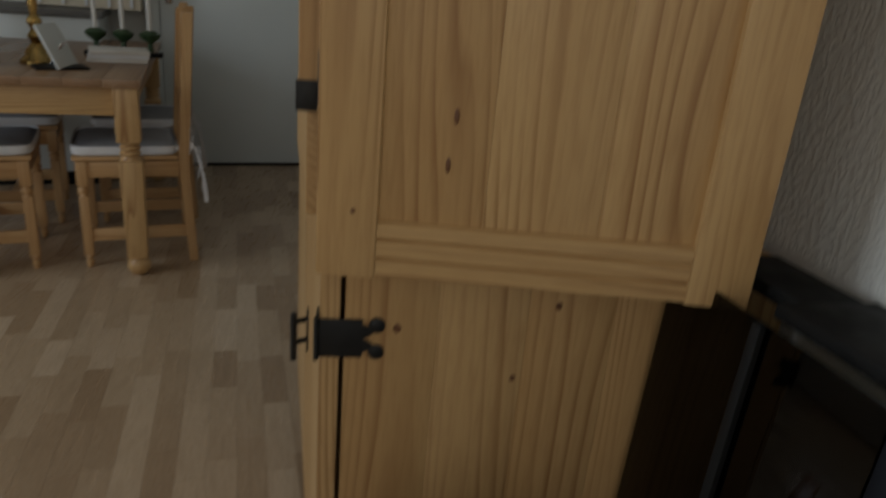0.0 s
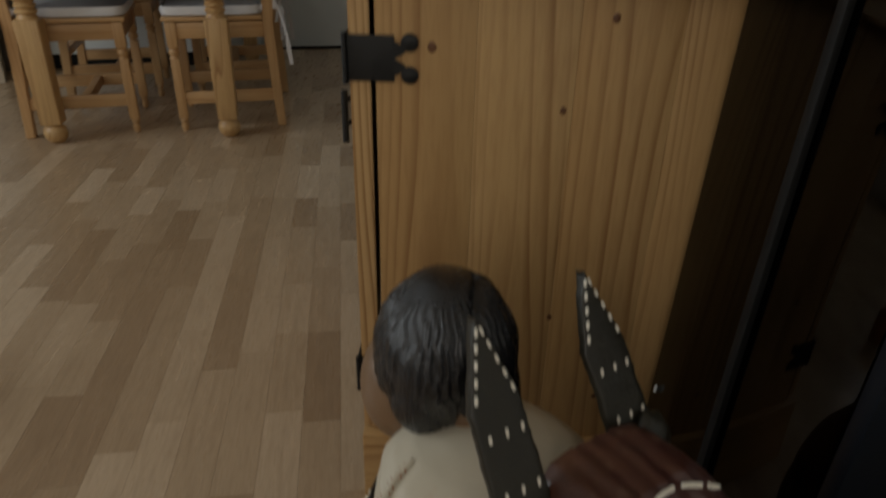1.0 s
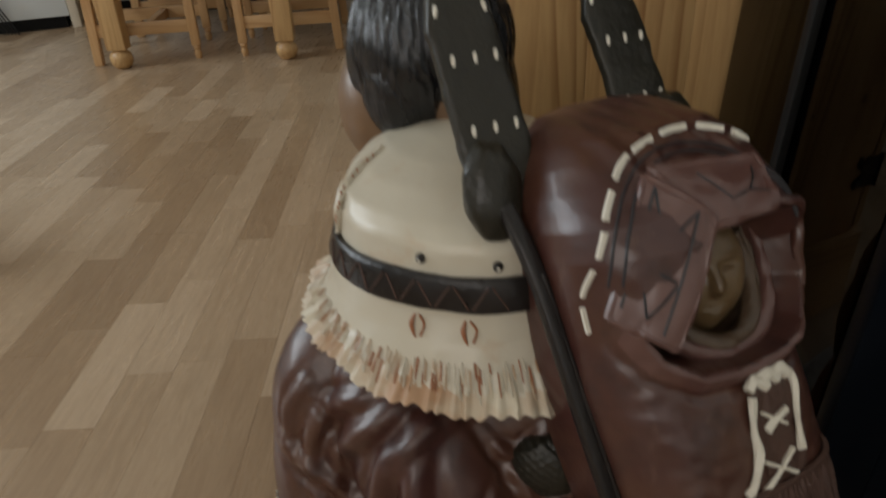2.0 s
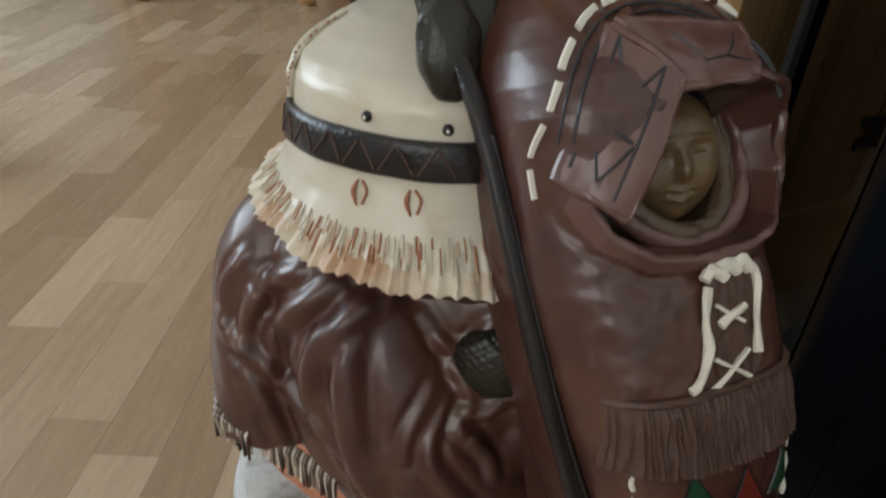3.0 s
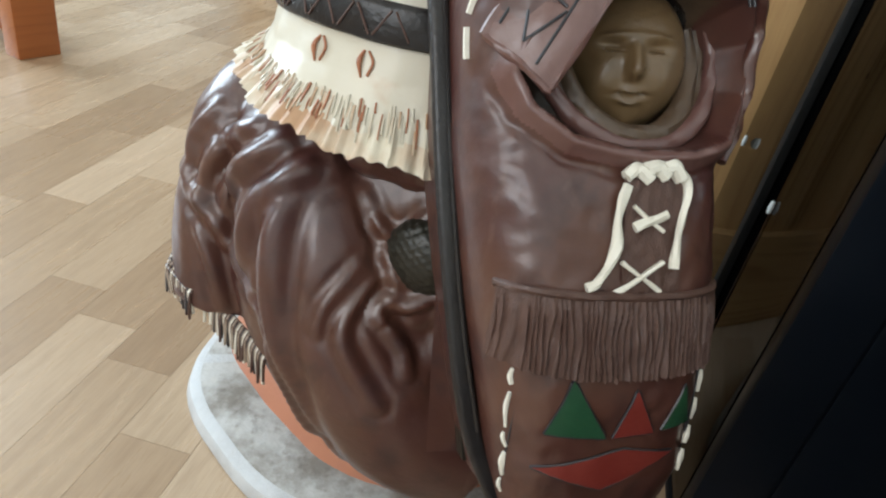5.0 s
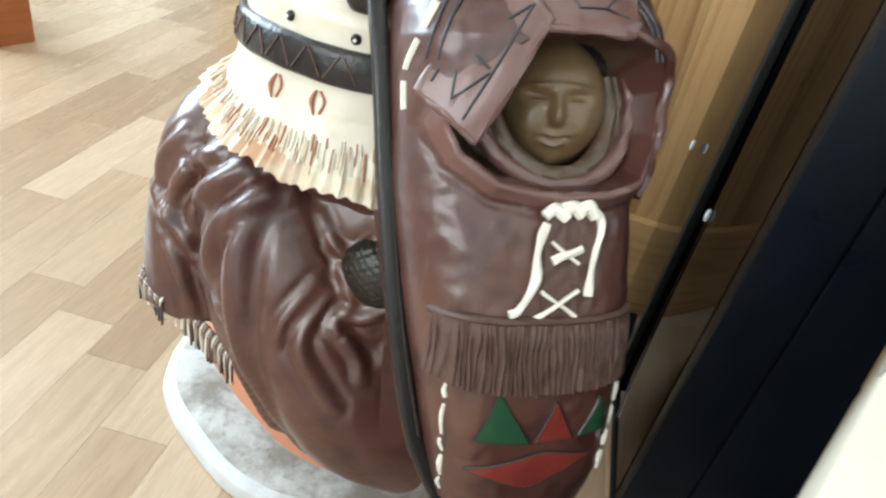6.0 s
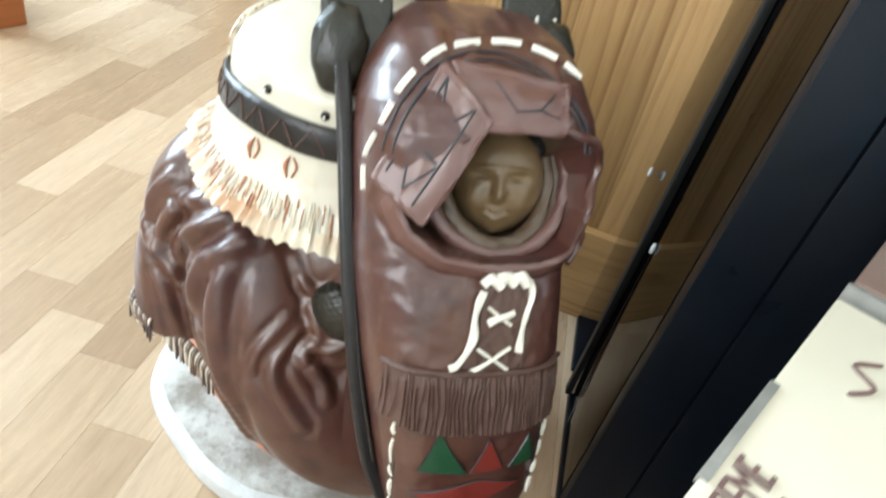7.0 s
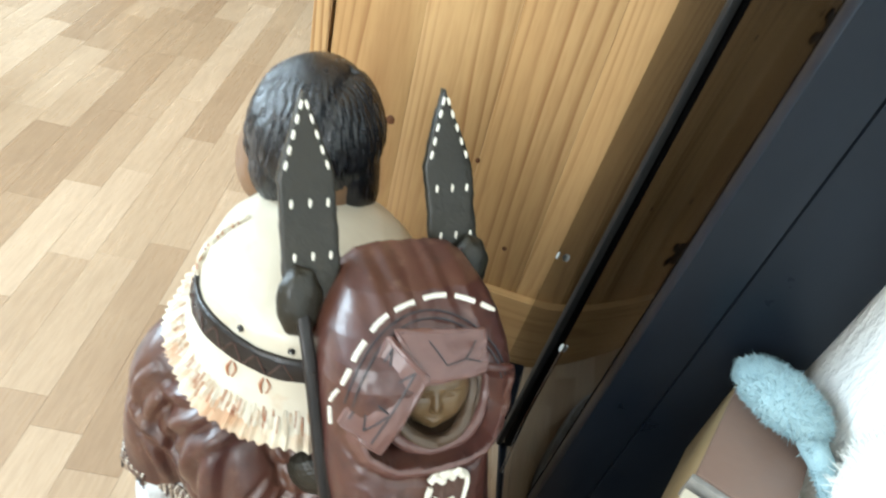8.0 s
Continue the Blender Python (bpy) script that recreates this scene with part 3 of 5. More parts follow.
lettering("ULTIEME", 0.0215, Matrix.Translation((0.022, -0.234, 0.4497)) @ Matrix.Rotation(radians(90), 4, "Z") @ Matrix.Diagonal((0.72, 1.05, 1, 1)), cream)
lettering("COLL", 0.032, Matrix.Translation((0.048, -0.236, 0.4497)) @ Matrix.Rotation(radians(90), 4, "Z") @ Matrix.Diagonal((0.75, 1.0, 1, 1)), cream)
bm = tube(bmesh.new(), [(0.028, -0.10, 0.4497), (0.036, -0.085, 0.4497), (0.024, -0.075, 0.4497), (0.034, -0.062, 0.4497)], 0.0011, 20, 6)
part("scroll_print", bm, INK, cream)
brown = thing("brown_box", BOXES, "dark brown box with tan edges", "box")
part("body", boxed((0.004, -0.004, 0.319), (0.075, 0.160, 0.449), 0.002), TAN_CARD, brown)
part("lid", boxed((0.002, -0.006, 0.450), (0.077, 0.162, 0.457), 0.002), BROWN_CARD, brown)
part("edge_strip", boxed((0.0, -0.0125, 0.430), (0.077, -0.0065, 0.4555), 0.001), SILVER, brown, "pale worn edge strip")


def fuzz(bm, c, r, count, length, mi, m=None, seed=3):
    """Short hairs standing off an ellipsoid."""
    rnd = random.Random(seed)
    for _ in range(count):
        d = Vector((rnd.gauss(0, 1), rnd.gauss(0, 1), rnd.gauss(0, 1))).normalized()
        p = Vector((d.x * r[0], d.y * r[1], d.z * r[2]))
        tip = p + (d + Vector((rnd.gauss(0, 0.5), rnd.gauss(0, 0.5), rnd.gauss(0, 0.4)))) * length * rnd.uniform(0.5, 1.1)
        side = d.cross(Vector((rnd.gauss(0, 1), rnd.gauss(0, 1), rnd.gauss(0, 1)))).normalized() * 0.0006
        vs = [bm.verts.new(Vector(c) + (m @ q if m is not None else q)) for q in (p * 0.97 - side, p * 0.97 + side, tip)]
        bm.faces.new(vs).material_index = mi


toy = thing("plush_toy", Matrix(), "small pale blue fluffy toy lying on the brown box", "toy")
turn = Matrix.Rotation(radians(38), 3, "Z") @ Matrix.Rotation(radians(-8), 3, "X")
bm = egg(bmesh.new(), (0.572, -0.402, 0.481), (0.027, 0.047, 0.022), 24, 18, m=turn)
fuzz(bm, (0.572, -0.402, 0.481), (0.027, 0.047, 0.022), 5000, 0.0035, 0, turn)
part("body", bm, FUR_BLUE, toy)
bm = tube(bmesh.new(), [(0.594, -0.434, 0.476), (0.604, -0.462, 0.472), (0.606, -0.492, 0.468)], [0.012, 0.010, 0.007], 10, 10)
for k, c in enumerate(((0.596, -0.440, 0.476), (0.604, -0.462, 0.472), (0.606, -0.486, 0.469))):
    fuzz(bm, c, (0.010, 0.014, 0.009), 700, 0.003, 0, None, 11 + k)
part("tail", bm, FUR_BLUE, toy)
bm = egg(bmesh.new(), (0.640, -0.560, 0.505), (0.050, 0.130, 0.090), 36, 26, shape=lambda d: 1 + 0.05 * noise.noise(d * 4))
fuzz(bm, (0.640, -0.560, 0.505), (0.050, 0.130, 0.090), 9000, 0.007, 0, None, 5)
solid("fluffy_cushion", bm, FUR_WHITE, "white long-haired cushion leaning on the wall", "cushion")

# ---- the statue: one painted resin figure ----
from mathutils.bvhtree import BVHTree

statue_bm = bmesh.new()
S_MATS = [RESIN_STONE, RESIN_EARTH, RESIN_BROWN, RESIN_CREAM, RESIN_FRINGE_CREAM, RESIN_BLACK, RESIN_HAIR, RESIN_SKIN, RESIN_OLIVE, RESIN_WHITE, RESIN_TAN, RESIN_FRINGE, RESIN_GREEN, RESIN_RED, RESIN_FACE, RESIN_HOOD_LINING, RESIN_LINE, RESIN_RUST, RESIN_WORN, RESIN_CHALK]
STONE, EARTH, BROWN, CREAM, FRINGE_C, BELT, HAIR, SKIN, OLIVE, WHITE, TAN, FRINGE_B, GREEN, RED, FACE, LINING, LINE, RUST, PALE, CHALK = range(20)
sb = statue_bm
TAU = 2 * math.pi


def wob(p, k=1.0):
    return noise.noise(Vector(p) * k)


# base and mound
def base_at(u, v):
    prof = [(0.90, 0.0), (0.985, 0.002), (1.0, 0.010), (0.985, 0.022), (0.94, 0.028), (0.80, 0.030), (0.3, 0.033)]
    r, z = prof[round(v * 6)]
    a = TAU * u
    k = r * (1 + 0.035 * math.sin(3 * a + 1) + 0.02 * math.sin(7 * a))
    return Vector((0.140 + 0.228 * k * math.cos(a), -0.318 + 0.205 * k * math.sin(a), z + 0.002 * wob((k * math.cos(a) * 6, k * math.sin(a) * 6, 0))))


grid(sb, base_at, 96, 7, True, STONE, True, True)
for f in sb.faces:
    q = f.calc_center_median()
    if len(f.verts) == 4 and 0.002 < q.z < 0.027 + 0.004 * wob(q, 40):
        f.material_index = CHALK


def mound_at(u, v):
    a, r = TAU * u, 1 - v * 0.98
    k = 1 + 0.05 * math.sin(4 * a + 0.6)
    return Vector((0.140 + 0.192 * r * k * math.cos(a), -0.315 + 0.160 * r * k * math.sin(a), 0.027 + 0.085 * (1 - r ** 2.6)))


grid(sb, mound_at, 72, 14, True, EARTH, False, True)


# skirt: a bell over the bent legs, with deep folds running down and round
def skirt_at(u, v):
    a = TAU * u
    d = Vector((math.cos(a), math.sin(a), 0))
    z = 0.375 - 0.335 * v
    # the hem rises towards the west side
    west = max(0.0, math.cos(a - math.pi * 1.08))
    z += west ** 2 * 0.105 * v ** 2
    prof = math.sin(math.pi * min(1, 0.16 + 0.62 * v)) ** 0.75
    s = 3.4 * a + 13 * v + 1.2 * math.sin(2 * a + 3 * v)
    fold = (abs(math.sin(s)) ** 0.7 - 0.6) * 0.012 * min(1, v * 3) + 0.006 * wob(d * 2.5 + Vector((0, 0, v * 4)))
    rx, ry = 0.160 * prof + fold, 0.172 * prof + fold
    return Vector((0.155 + rx * d.x, -0.35 + ry * d.y, z))


cloth = bmesh.new()
grid(cloth, skirt_at, 160, 60, True, 0, True, True)


# two draped limbs: the knee's arch in front and the hanging flap on the west side
def limb(points, radii, n, seg, flute):
    pts = catmull(points, n)
    rads = [r.x for r in catmull([(r, 0, 0) for r in radii], n)]

    def at(u, v):
        k = round(v * (n - 1))
        tan = (pts[min(k + 1, n - 1)] - pts[max(k - 1, 0)]).normalized()
        x = (Vector((1, 0.2, 0)) - tan * tan.dot(Vector((1, 0.2, 0)))).normalized()
        y = tan.cross(x)
        a = TAU * u
        end = math.sin(math.pi * min(1, max(0, v * 6)) / 2) ** 0.5 if v < 1 / 6 else 1
        r = rads[k] * end * (1 + flute * (abs(math.sin(3.0 * a + 5.5 * v + math.sin(a * 2))) ** 0.6 - 0.5) + 0.05 * wob(pts[k] * 30 + Vector((u, 0, 0))))
        return pts[k] + (x * math.cos(a) + y * math.sin(a)) * r

    grid(cloth, at, seg, n, True, 0, True, True)


limb([(0.060, -0.42, 0.340), (0.090, -0.465, 0.312), (0.120, -0.485, 0.255), (0.155, -0.488, 0.195), (0.200, -0.474, 0.140), (0.250, -0.455, 0.115)], [0.035, 0.050, 0.058, 0.064, 0.068, 0.062], 60, 56, 0.0)
limb([(0.056, -0.416, 0.352), (0.033, -0.446, 0.308), (0.030, -0.463, 0.245), (0.025, -0.472, 0.172)], [0.034, 0.043, 0.045, 0.043], 44, 48, 0.0)
limb([(0.080, -0.45, 0.30), (0.085, -0.468, 0.24), (0.098, -0.470, 0.18), (0.125, -0.465, 0.13)], [0.035, 0.045, 0.046, 0.044], 44, 48, 0.0)
limb([(0.160, -0.43, 0.330), (0.195, -0.455, 0.300), (0.235, -0.455, 0.24), (0.265, -0.445, 0.16)], [0.030, 0.040, 0.048, 0.050], 40, 40, 0.0)
limb([(0.265, -0.36, 0.33), (0.30, -0.40, 0.25), (0.30, -0.42, 0.17), (0.28, -0.42, 0.10)], [0.035, 0.05, 0.055, 0.05], 30, 30, 0.05)

# raised cloth folds: concentric arcs over the knee, then those about the lap
skin_of = BVHTree.FromBMesh(cloth)
KNEE_FOLDS = ((0.017, [(0.130, -0.505, 0.330), (0.114, -0.521, 0.317), (0.110, -0.533, 0.296), (0.113, -0.542, 0.266), (0.118, -0.545, 0.228), (0.130, -0.543, 0.186), (0.150, -0.530, 0.140)]),
              (0.013, [(0.116, -0.515, 0.325), (0.096, -0.526, 0.308), (0.086, -0.531, 0.283), (0.079, -0.525, 0.247)]),
              (0.013, [(0.099, -0.512, 0.333), (0.070, -0.514, 0.312), (0.050, -0.500, 0.282), (0.044, -0.500, 0.257)]),
              (0.011, [(0.071, -0.504, 0.336), (0.039, -0.485, 0.309), (0.029, -0.494, 0.283), (0.030, -0.498, 0.262)]),
              (0.008, [(0.028, -0.475, 0.328), (0.015, -0.480, 0.305), (0.013, -0.488, 0.280)]),
              (0.011, [(0.007, -0.483, 0.279), (0.037, -0.501, 0.256), (0.067, -0.511, 0.230), (0.103, -0.537, 0.215)]),
              (0.009, [(0.028, -0.502, 0.250), (0.040, -0.505, 0.221), (0.048, -0.504, 0.185)]))
LAP_FOLDS = ((0.010, [(0.103, -0.537, 0.221), (0.117, -0.541, 0.191), (0.140, -0.530, 0.150), (0.170, -0.520, 0.110)]),
             (0.009, [(0.168, -0.521, 0.274), (0.156, -0.538, 0.251), (0.152, -0.543, 0.232)]),
             (0.010, [(0.176, -0.517, 0.266), (0.167, -0.535, 0.246), (0.169, -0.542, 0.229), (0.179, -0.541, 0.211), (0.198, -0.539, 0.186)]),
             (0.009, [(0.222, -0.503, 0.262), (0.201, -0.511, 0.250), (0.185, -0.517, 0.252)]),
             (0.009, [(0.185, -0.517, 0.252), (0.184, -0.522, 0.243), (0.201, -0.518, 0.221), (0.208, -0.521, 0.205)]),
             (0.008, [(0.164, -0.499, 0.294), (0.181, -0.495, 0.291), (0.197, -0.494, 0.308)]),
             (0.008, [(0.151, -0.493, 0.311), (0.167, -0.498, 0.292), (0.182, -0.508, 0.272), (0.190, -0.513, 0.257)]))
FOLDS = KNEE_FOLDS + LAP_FOLDS
bmesh.ops.recalc_face_normals(cloth, faces=cloth.faces)
me = bpy.data.meshes.new("cloth")
cloth.to_mesh(me)
cloth.free()
tmp = new("cloth", me)
rm = tmp.modifiers.new("blend", "REMESH")
rm.mode, rm.voxel_size = "VOXEL", 0.0026
sm = tmp.modifiers.new("soften", "SMOOTH")
sm.factor, sm.iterations = 0.5, 12
blended = bpy.data.meshes.new_from_object(tmp.evaluated_get(bpy.context.evaluated_depsgraph_get()))
bpy.data.objects.remove(tmp)
count = len(blended.vertices)
xyz, nrm = np.empty(count * 3, np.float32), np.empty(count * 3, np.float32)
blended.vertices.foreach_get("co", xyz)
blended.vertices.foreach_get("normal", nrm)
xyz, nrm = xyz.reshape(-1, 3), nrm.reshape(-1, 3)
lift = np.zeros(count)
for r0, pts in FOLDS:
    run = np.array([skin_of.find_nearest(q)[0] for q in catmull(pts, 44)])
    gap = np.sqrt(((xyz[:, None, :] - run[None]) ** 2).sum(2))
    near_k = gap.argmin(1)
    fade = np.sin(np.pi * np.clip((near_k + 4) / 51, 0, 1)) ** 0.6
    d = gap.min(1) / (r0 * 0.62)
    lift += fade * r0 * (0.42 * np.exp(-d ** 2) - 0.26 * np.exp(-(d - 1.6) ** 2 * 2.2))
ripple = np.array([noise.noise(Vector((p[0] * 60 + p[2] * 30, p[1] * 60, p[2] * 18))) for p in xyz])
xyz = xyz + nrm * (lift + 0.0006 * ripple)[:, None]
blended.vertices.foreach_set("co", xyz.astype(np.float32).ravel())
first = len(sb.faces)
sb.from_mesh(blended)
sb.faces.ensure_lookup_table()
for f in sb.faces[first:]:
    f.material_index = BROWN
bpy.data.meshes.remove(blended)

# fringe strands at the hem
for p0, p1, count, length in (((-0.018, -0.472, 0.200), (-0.004, -0.502, 0.196), 30, 0.026), ((-0.004, -0.502, 0.196), (0.026, -0.512, 0.188), 26, 0.024), ((0.030, -0.499, 0.180), (0.090, -0.508, 0.150), 56, 0.026)):
    for k in range(count):
        q = Vector(p0).lerp(Vector(p1), k / (count - 1))
        out = (q - Vector((0.12, -0.38, q.z))).normalized()
        j = random.uniform(-0.002, 0.002)
        tube(sb, [q + Vector((0, 0, 0.007)) - out * 0.002, q + out * 0.002, q + out * 0.001 + Vector((j, j, -length * random.uniform(0.7, 1.0)))], [0.0016, 0.0016, 0.0011], 6, 6, (WHITE, FRINGE_B, PALE, FRINGE_B, LINE, PALE)[k % 6])


# coat: sloping shoulders, a flat back with rounded corners, a flared and fringed hem
COAT = [(0.486, 0.015), (0.483, 0.036), (0.477, 0.060), (0.468, 0.080), (0.457, 0.096), (0.445, 0.102), (0.430, 0.104), (0.416, 0.106), (0.402, 0.109), (0.388, 0.113), (0.372, 0.121), (0.345, 0.139)]


def coat_at(u, v):
    a = TAU * u
    c, s = math.cos(a), math.sin(a)
    k = v * (len(COAT) - 1)
    i = min(int(k), len(COAT) - 2)
    t = k - i
    z, r = COAT[i][0] * (1 - t) + COAT[i + 1][0] * t, COAT[i][1] * (1 - t) + COAT[i + 1][1] * t
    west = 0.5 - 0.5 * c
    r *= 1 + 0.012 * math.sin(5 * a + 4 * v) * v + 0.02 * wob((c * 2, s * 2, v * 3)) + 0.010 * wob((c * 6, s * 6, v * 9))
    if v > 0.90:
        f = (v - 0.90) / 0.10
        r += 0.0016 * min(1, f * 2) * math.sin(u * TAU * 88 + 6 * wob((c * 9, s * 9, v * 3))) + 0.0015 * math.sin(9 * a) * f
        z += f * (0.022 * west - 0.006 + 0.0025 * math.sin(13 * a) + 0.0030 * wob((c * 22, s * 22, 0)))
    low = min(1.0, max(0.0, (0.50 - z) / 0.05))
    return Vector((0.125 + 0.020 * low + r * c, -0.345 - 0.045 * low + r * s, z))


def coat_belt(a, v, out):
    return coat_at(a / TAU, v) + Vector((math.cos(a), math.sin(a), 0)) * out


before = len(sb.faces)
grid(sb, coat_at, 620, 84, True, CREAM, True, False)
sb.faces.ensure_lookup_table()
for f in sb.faces[before:]:
    if f.calc_center_median().z < 0.362 + 0.005 * wob(f.calc_center_median(), 60) + 0.012 * (0.148 - f.calc_center_median().x) / 0.15:
        f.material_index = FRINGE_C
# seam roll on the west shoulder
tube(sb, [coat_belt(math.pi * 1.12, 0.20, 0.001), coat_belt(math.pi * 1.125, 0.30, 0.002), coat_belt(math.pi * 1.13, 0.42, 0.003), coat_belt(math.pi * 1.14, 0.56, 0.002)], 0.0030, 40, 8, CREAM, None, 0.5)
for k in range(16):
    v = 0.20 + 0.021 * k
    tube(sb, [coat_belt(math.pi * 1.110, v, 0.0035), coat_belt(math.pi * 1.150, v + 0.006, 0.0042)], 0.0008, 4, 5, RUST if k % 3 else CREAM)
# belt
def belt_mid(a):
    return 0.655 + 0.045 * math.sin(a)


def belt_at(u, v):
    a = TAU * u
    k = v * TAU
    flat = math.copysign(abs(math.cos(k)) ** 0.5, math.cos(k))
    return coat_belt(a, belt_mid(a) + 0.074 * math.sin(k), 0.0025 + 0.0035 * flat)


grid(sb, belt_at, 160, 18, True, BELT)
for k in range(13):
    a0 = math.pi * (1.14 + 0.034 * k)
    a1 = a0 + 0.085
    side = 0.048 if k % 2 else -0.048
    tube(sb, [coat_belt(a0, belt_mid(a0) + side, 0.0062), coat_belt(a1, belt_mid(a1) - side, 0.0062)], 0.0007, 4, 5, FRINGE_B)
# studs, slits
for ang, vv in ((1.41, 0.49), (1.56, 0.50)):
    egg(sb, coat_belt(math.pi * ang, vv, 0.0005), (0.0034, 0.0034, 0.0034), 12, 8, BELT)
    egg(sb, coat_belt(math.pi * ang, vv, 0.003), (0.0013, 0.0013, 0.0013), 10, 8, WHITE)
for ang in (1.403, 1.50):
    tube(sb, [coat_belt(math.pi * ang, 0.725, 0.0005), coat_belt(math.pi * (ang - 0.004), 0.765, 0.002), coat_belt(math.pi * (ang + 0.004), 0.82, 0.0005)], [0.0008, 0.0018, 0.0006], 8, 6, RUST)
    tube(sb, [coat_belt(math.pi * (ang + 0.008), 0.725, 0.0005), coat_belt(math.pi * (ang + 0.020), 0.76, 0.0012), coat_belt(math.pi * (ang + 0.014), 0.81, 0.0006)], 0.0009, 8, 6, RUST)
for k in range(190):
    a = math.pi * random.uniform(1.0, 1.72)
    v0 = random.uniform(0.875, 0.93)
    tube(sb, [coat_belt(a, v0, 0.0004), coat_belt(a + 0.006, v0 + 0.03, 0.0012), coat_belt(a + 0.010, min(0.990, v0 + random.uniform(0.03, 0.06)), 0.0006)], random.uniform(0.0004, 0.0009), 5, 5, (RUST, FRINGE_C, CREAM, FRINGE_C, CREAM, FRINGE_C, CREAM)[k % 7])


# head: combed hair parted at the back and falling to both sides of the nape, face on the far side
def strands(d):
    a = math.atan2(d.y, d.x)
    comb = 0.010 * math.sin(38 * a + 7 * wob(d * 3)) + 0.006 * math.sin(83 * a + 6 * d.z + 4 * wob(d * 5))
    return 1 + comb * (1 - abs(d.z) ** 4) + 0.04 * wob(d * 2.2)


def parted(d):
    line = math.exp(-((d.x - 0.30 - 0.10 * d.z) / 0.07) ** 2) * (1 if d.y < 0.2 else 0.3)
    return strands(d) * (1 - 0.10 * max(0, -d.z)) - 0.07 * line


egg(sb, (0.099, -0.302, 0.524), (0.066, 0.073, 0.080), 300, 80, HAIR, None, parted)
egg(sb, (0.084, -0.334, 0.506), (0.034, 0.038, 0.046), 200, 50, HAIR, None, strands)
egg(sb, (0.150, -0.308, 0.496), (0.019, 0.034, 0.052), 120, 40, HAIR, Matrix.Rotation(radians(-10), 3, "Y"), strands)
egg(sb, (0.062, -0.290, 0.480), (0.044, 0.056, 0.058), 40, 28, SKIN)
egg(sb, (0.120, -0.318, 0.492), (0.036, 0.044, 0.060), 30, 22, SKIN)
tube(sb, [(0.10, -0.30, 0.46), (0.12, -0.31, 0.52)], 0.045, 8, 24, SKIN)
egg(sb, (0.165, -0.440, 0.335), (0.075, 0.060, 0.030), 50, 24, BROWN, None, lambda d: 1 + 0.10 * wob(d * 3))
# black plait lying in the lap
egg(sb, (0.200, -0.496, 0.280), (0.026, 0.016, 0.026), 90, 60, OLIVE, None, lambda d: 1 + 0.035 * abs(math.sin(14 * d.z + 9 * d.x)) + 0.035 * abs(math.sin(14 * d.z - 9 * d.x)))

# cradleboard and papoose, in their own frame: across, up, out
PW = Vector((0.82, 0.57, 0)).normalized()
PU = Vector((-0.22, 0.32, 0.92))
PU = (PU - PW * PU.dot(PW)).normalized()
PN = PW.cross(PU)
PO = Vector((0.28, -0.52, 0.36))


def P(a, b_, c):
    return PO + PW * a + PU * b_ + PN * c


# board and its two pointed horns
plate(sb, [P(-0.070, 0.15, -0.078), P(-0.030, -0.17, -0.066), P(0.07, -0.17, -0.066), P(0.095, 0.15, -0.078)][::-1], PN, 0.014, OLIVE)
for a0, c0, lean in ((-0.0600, -0.062, -0.004), (0.082, -0.088, -0.016)):
    def horn_at(u, v, a0=a0, c0=c0, lean=lean):
        half = 0.0235 if v < 0.62 else 0.0235 * max(0.04, 1 - ((v - 0.62) / 0.38) ** 1.2)
        k = TAU * u
        x = math.copysign(abs(math.cos(k)) ** 0.35, math.cos(k)) * half
        y = math.copysign(abs(math.sin(k)) ** 0.5, math.sin(k)) * 0.0055
        worn = 0.0006 * wob((x * 200, v * 30, 0)) + 0.0010 * wob((x * 60, v * 12, a0 * 90))
        return P(a0 + lean * v + x + worn, 0.135 + 0.182 * v, c0 - 0.012 * v + 0.012 * (1 - v) ** 2 + y + worn)

    grid(sb, horn_at, 48, 60, True, OLIVE, True, True)
    marks = [(x, v) for v in (0.29, 0.525) for x in (-0.014, 0.001, 0.0155)]
    marks += [(s * (0.0165 - 0.0150 * ((t - 0.69) / 0.27)), t) for t in (0.69, 0.755, 0.82, 0.885, 0.945) for s in (-1, 1)]
    for x, v in marks:
        q0 = P(a0 + lean * v + x, 0.135 + 0.182 * v, c0 - 0.012 * v + 0.012 * (1 - v) ** 2 + 0.0058)
        tilt = PW * (-math.copysign(0.0008, x) if v > 0.6 else 0.0003)
        tube(sb, [q0 - PU * 0.0032 - tilt, q0 + PU * 0.0032 + tilt], [0.0011, 0.0016, 0.0011], 5, 7, WHITE)
for a0, b0, c0, ra, rb in ((-0.0720, 0.150, -0.052, 0.0190, 0.031), (0.090, 0.160, -0.072, 0.018, 0.028)):
    egg(sb, P(a0, b0, c0), (ra, 0.014, rb), 30, 22, OLIVE, Matrix((PW, PN, PU)).transposed(), lambda d: 1 + 0.10 * wob(d * 2.1))

# dark edge strap running down the papoose's side
tube(sb, [P(-0.072, 0.15, -0.046), P(-0.0690, 0.10, -0.026), P(-0.0625, 0.01, -0.016), P(-0.0530, -0.065, -0.013), P(-0.040, -0.131, -0.012), P(-0.020, -0.178, -0.010)], 1.0, 60, 14, BELT, (0.0056, 0.0045, tuple(PW)))
tube(sb, [P(-0.0700 + 0.003, 0.10, -0.0215), P(-0.0625 + 0.003, 0.01, -0.0115), P(-0.0530 + 0.003, -0.065, -0.0085), P(-0.040 + 0.003, -0.131, -0.0075)], 0.0014, 40, 6, BELT)

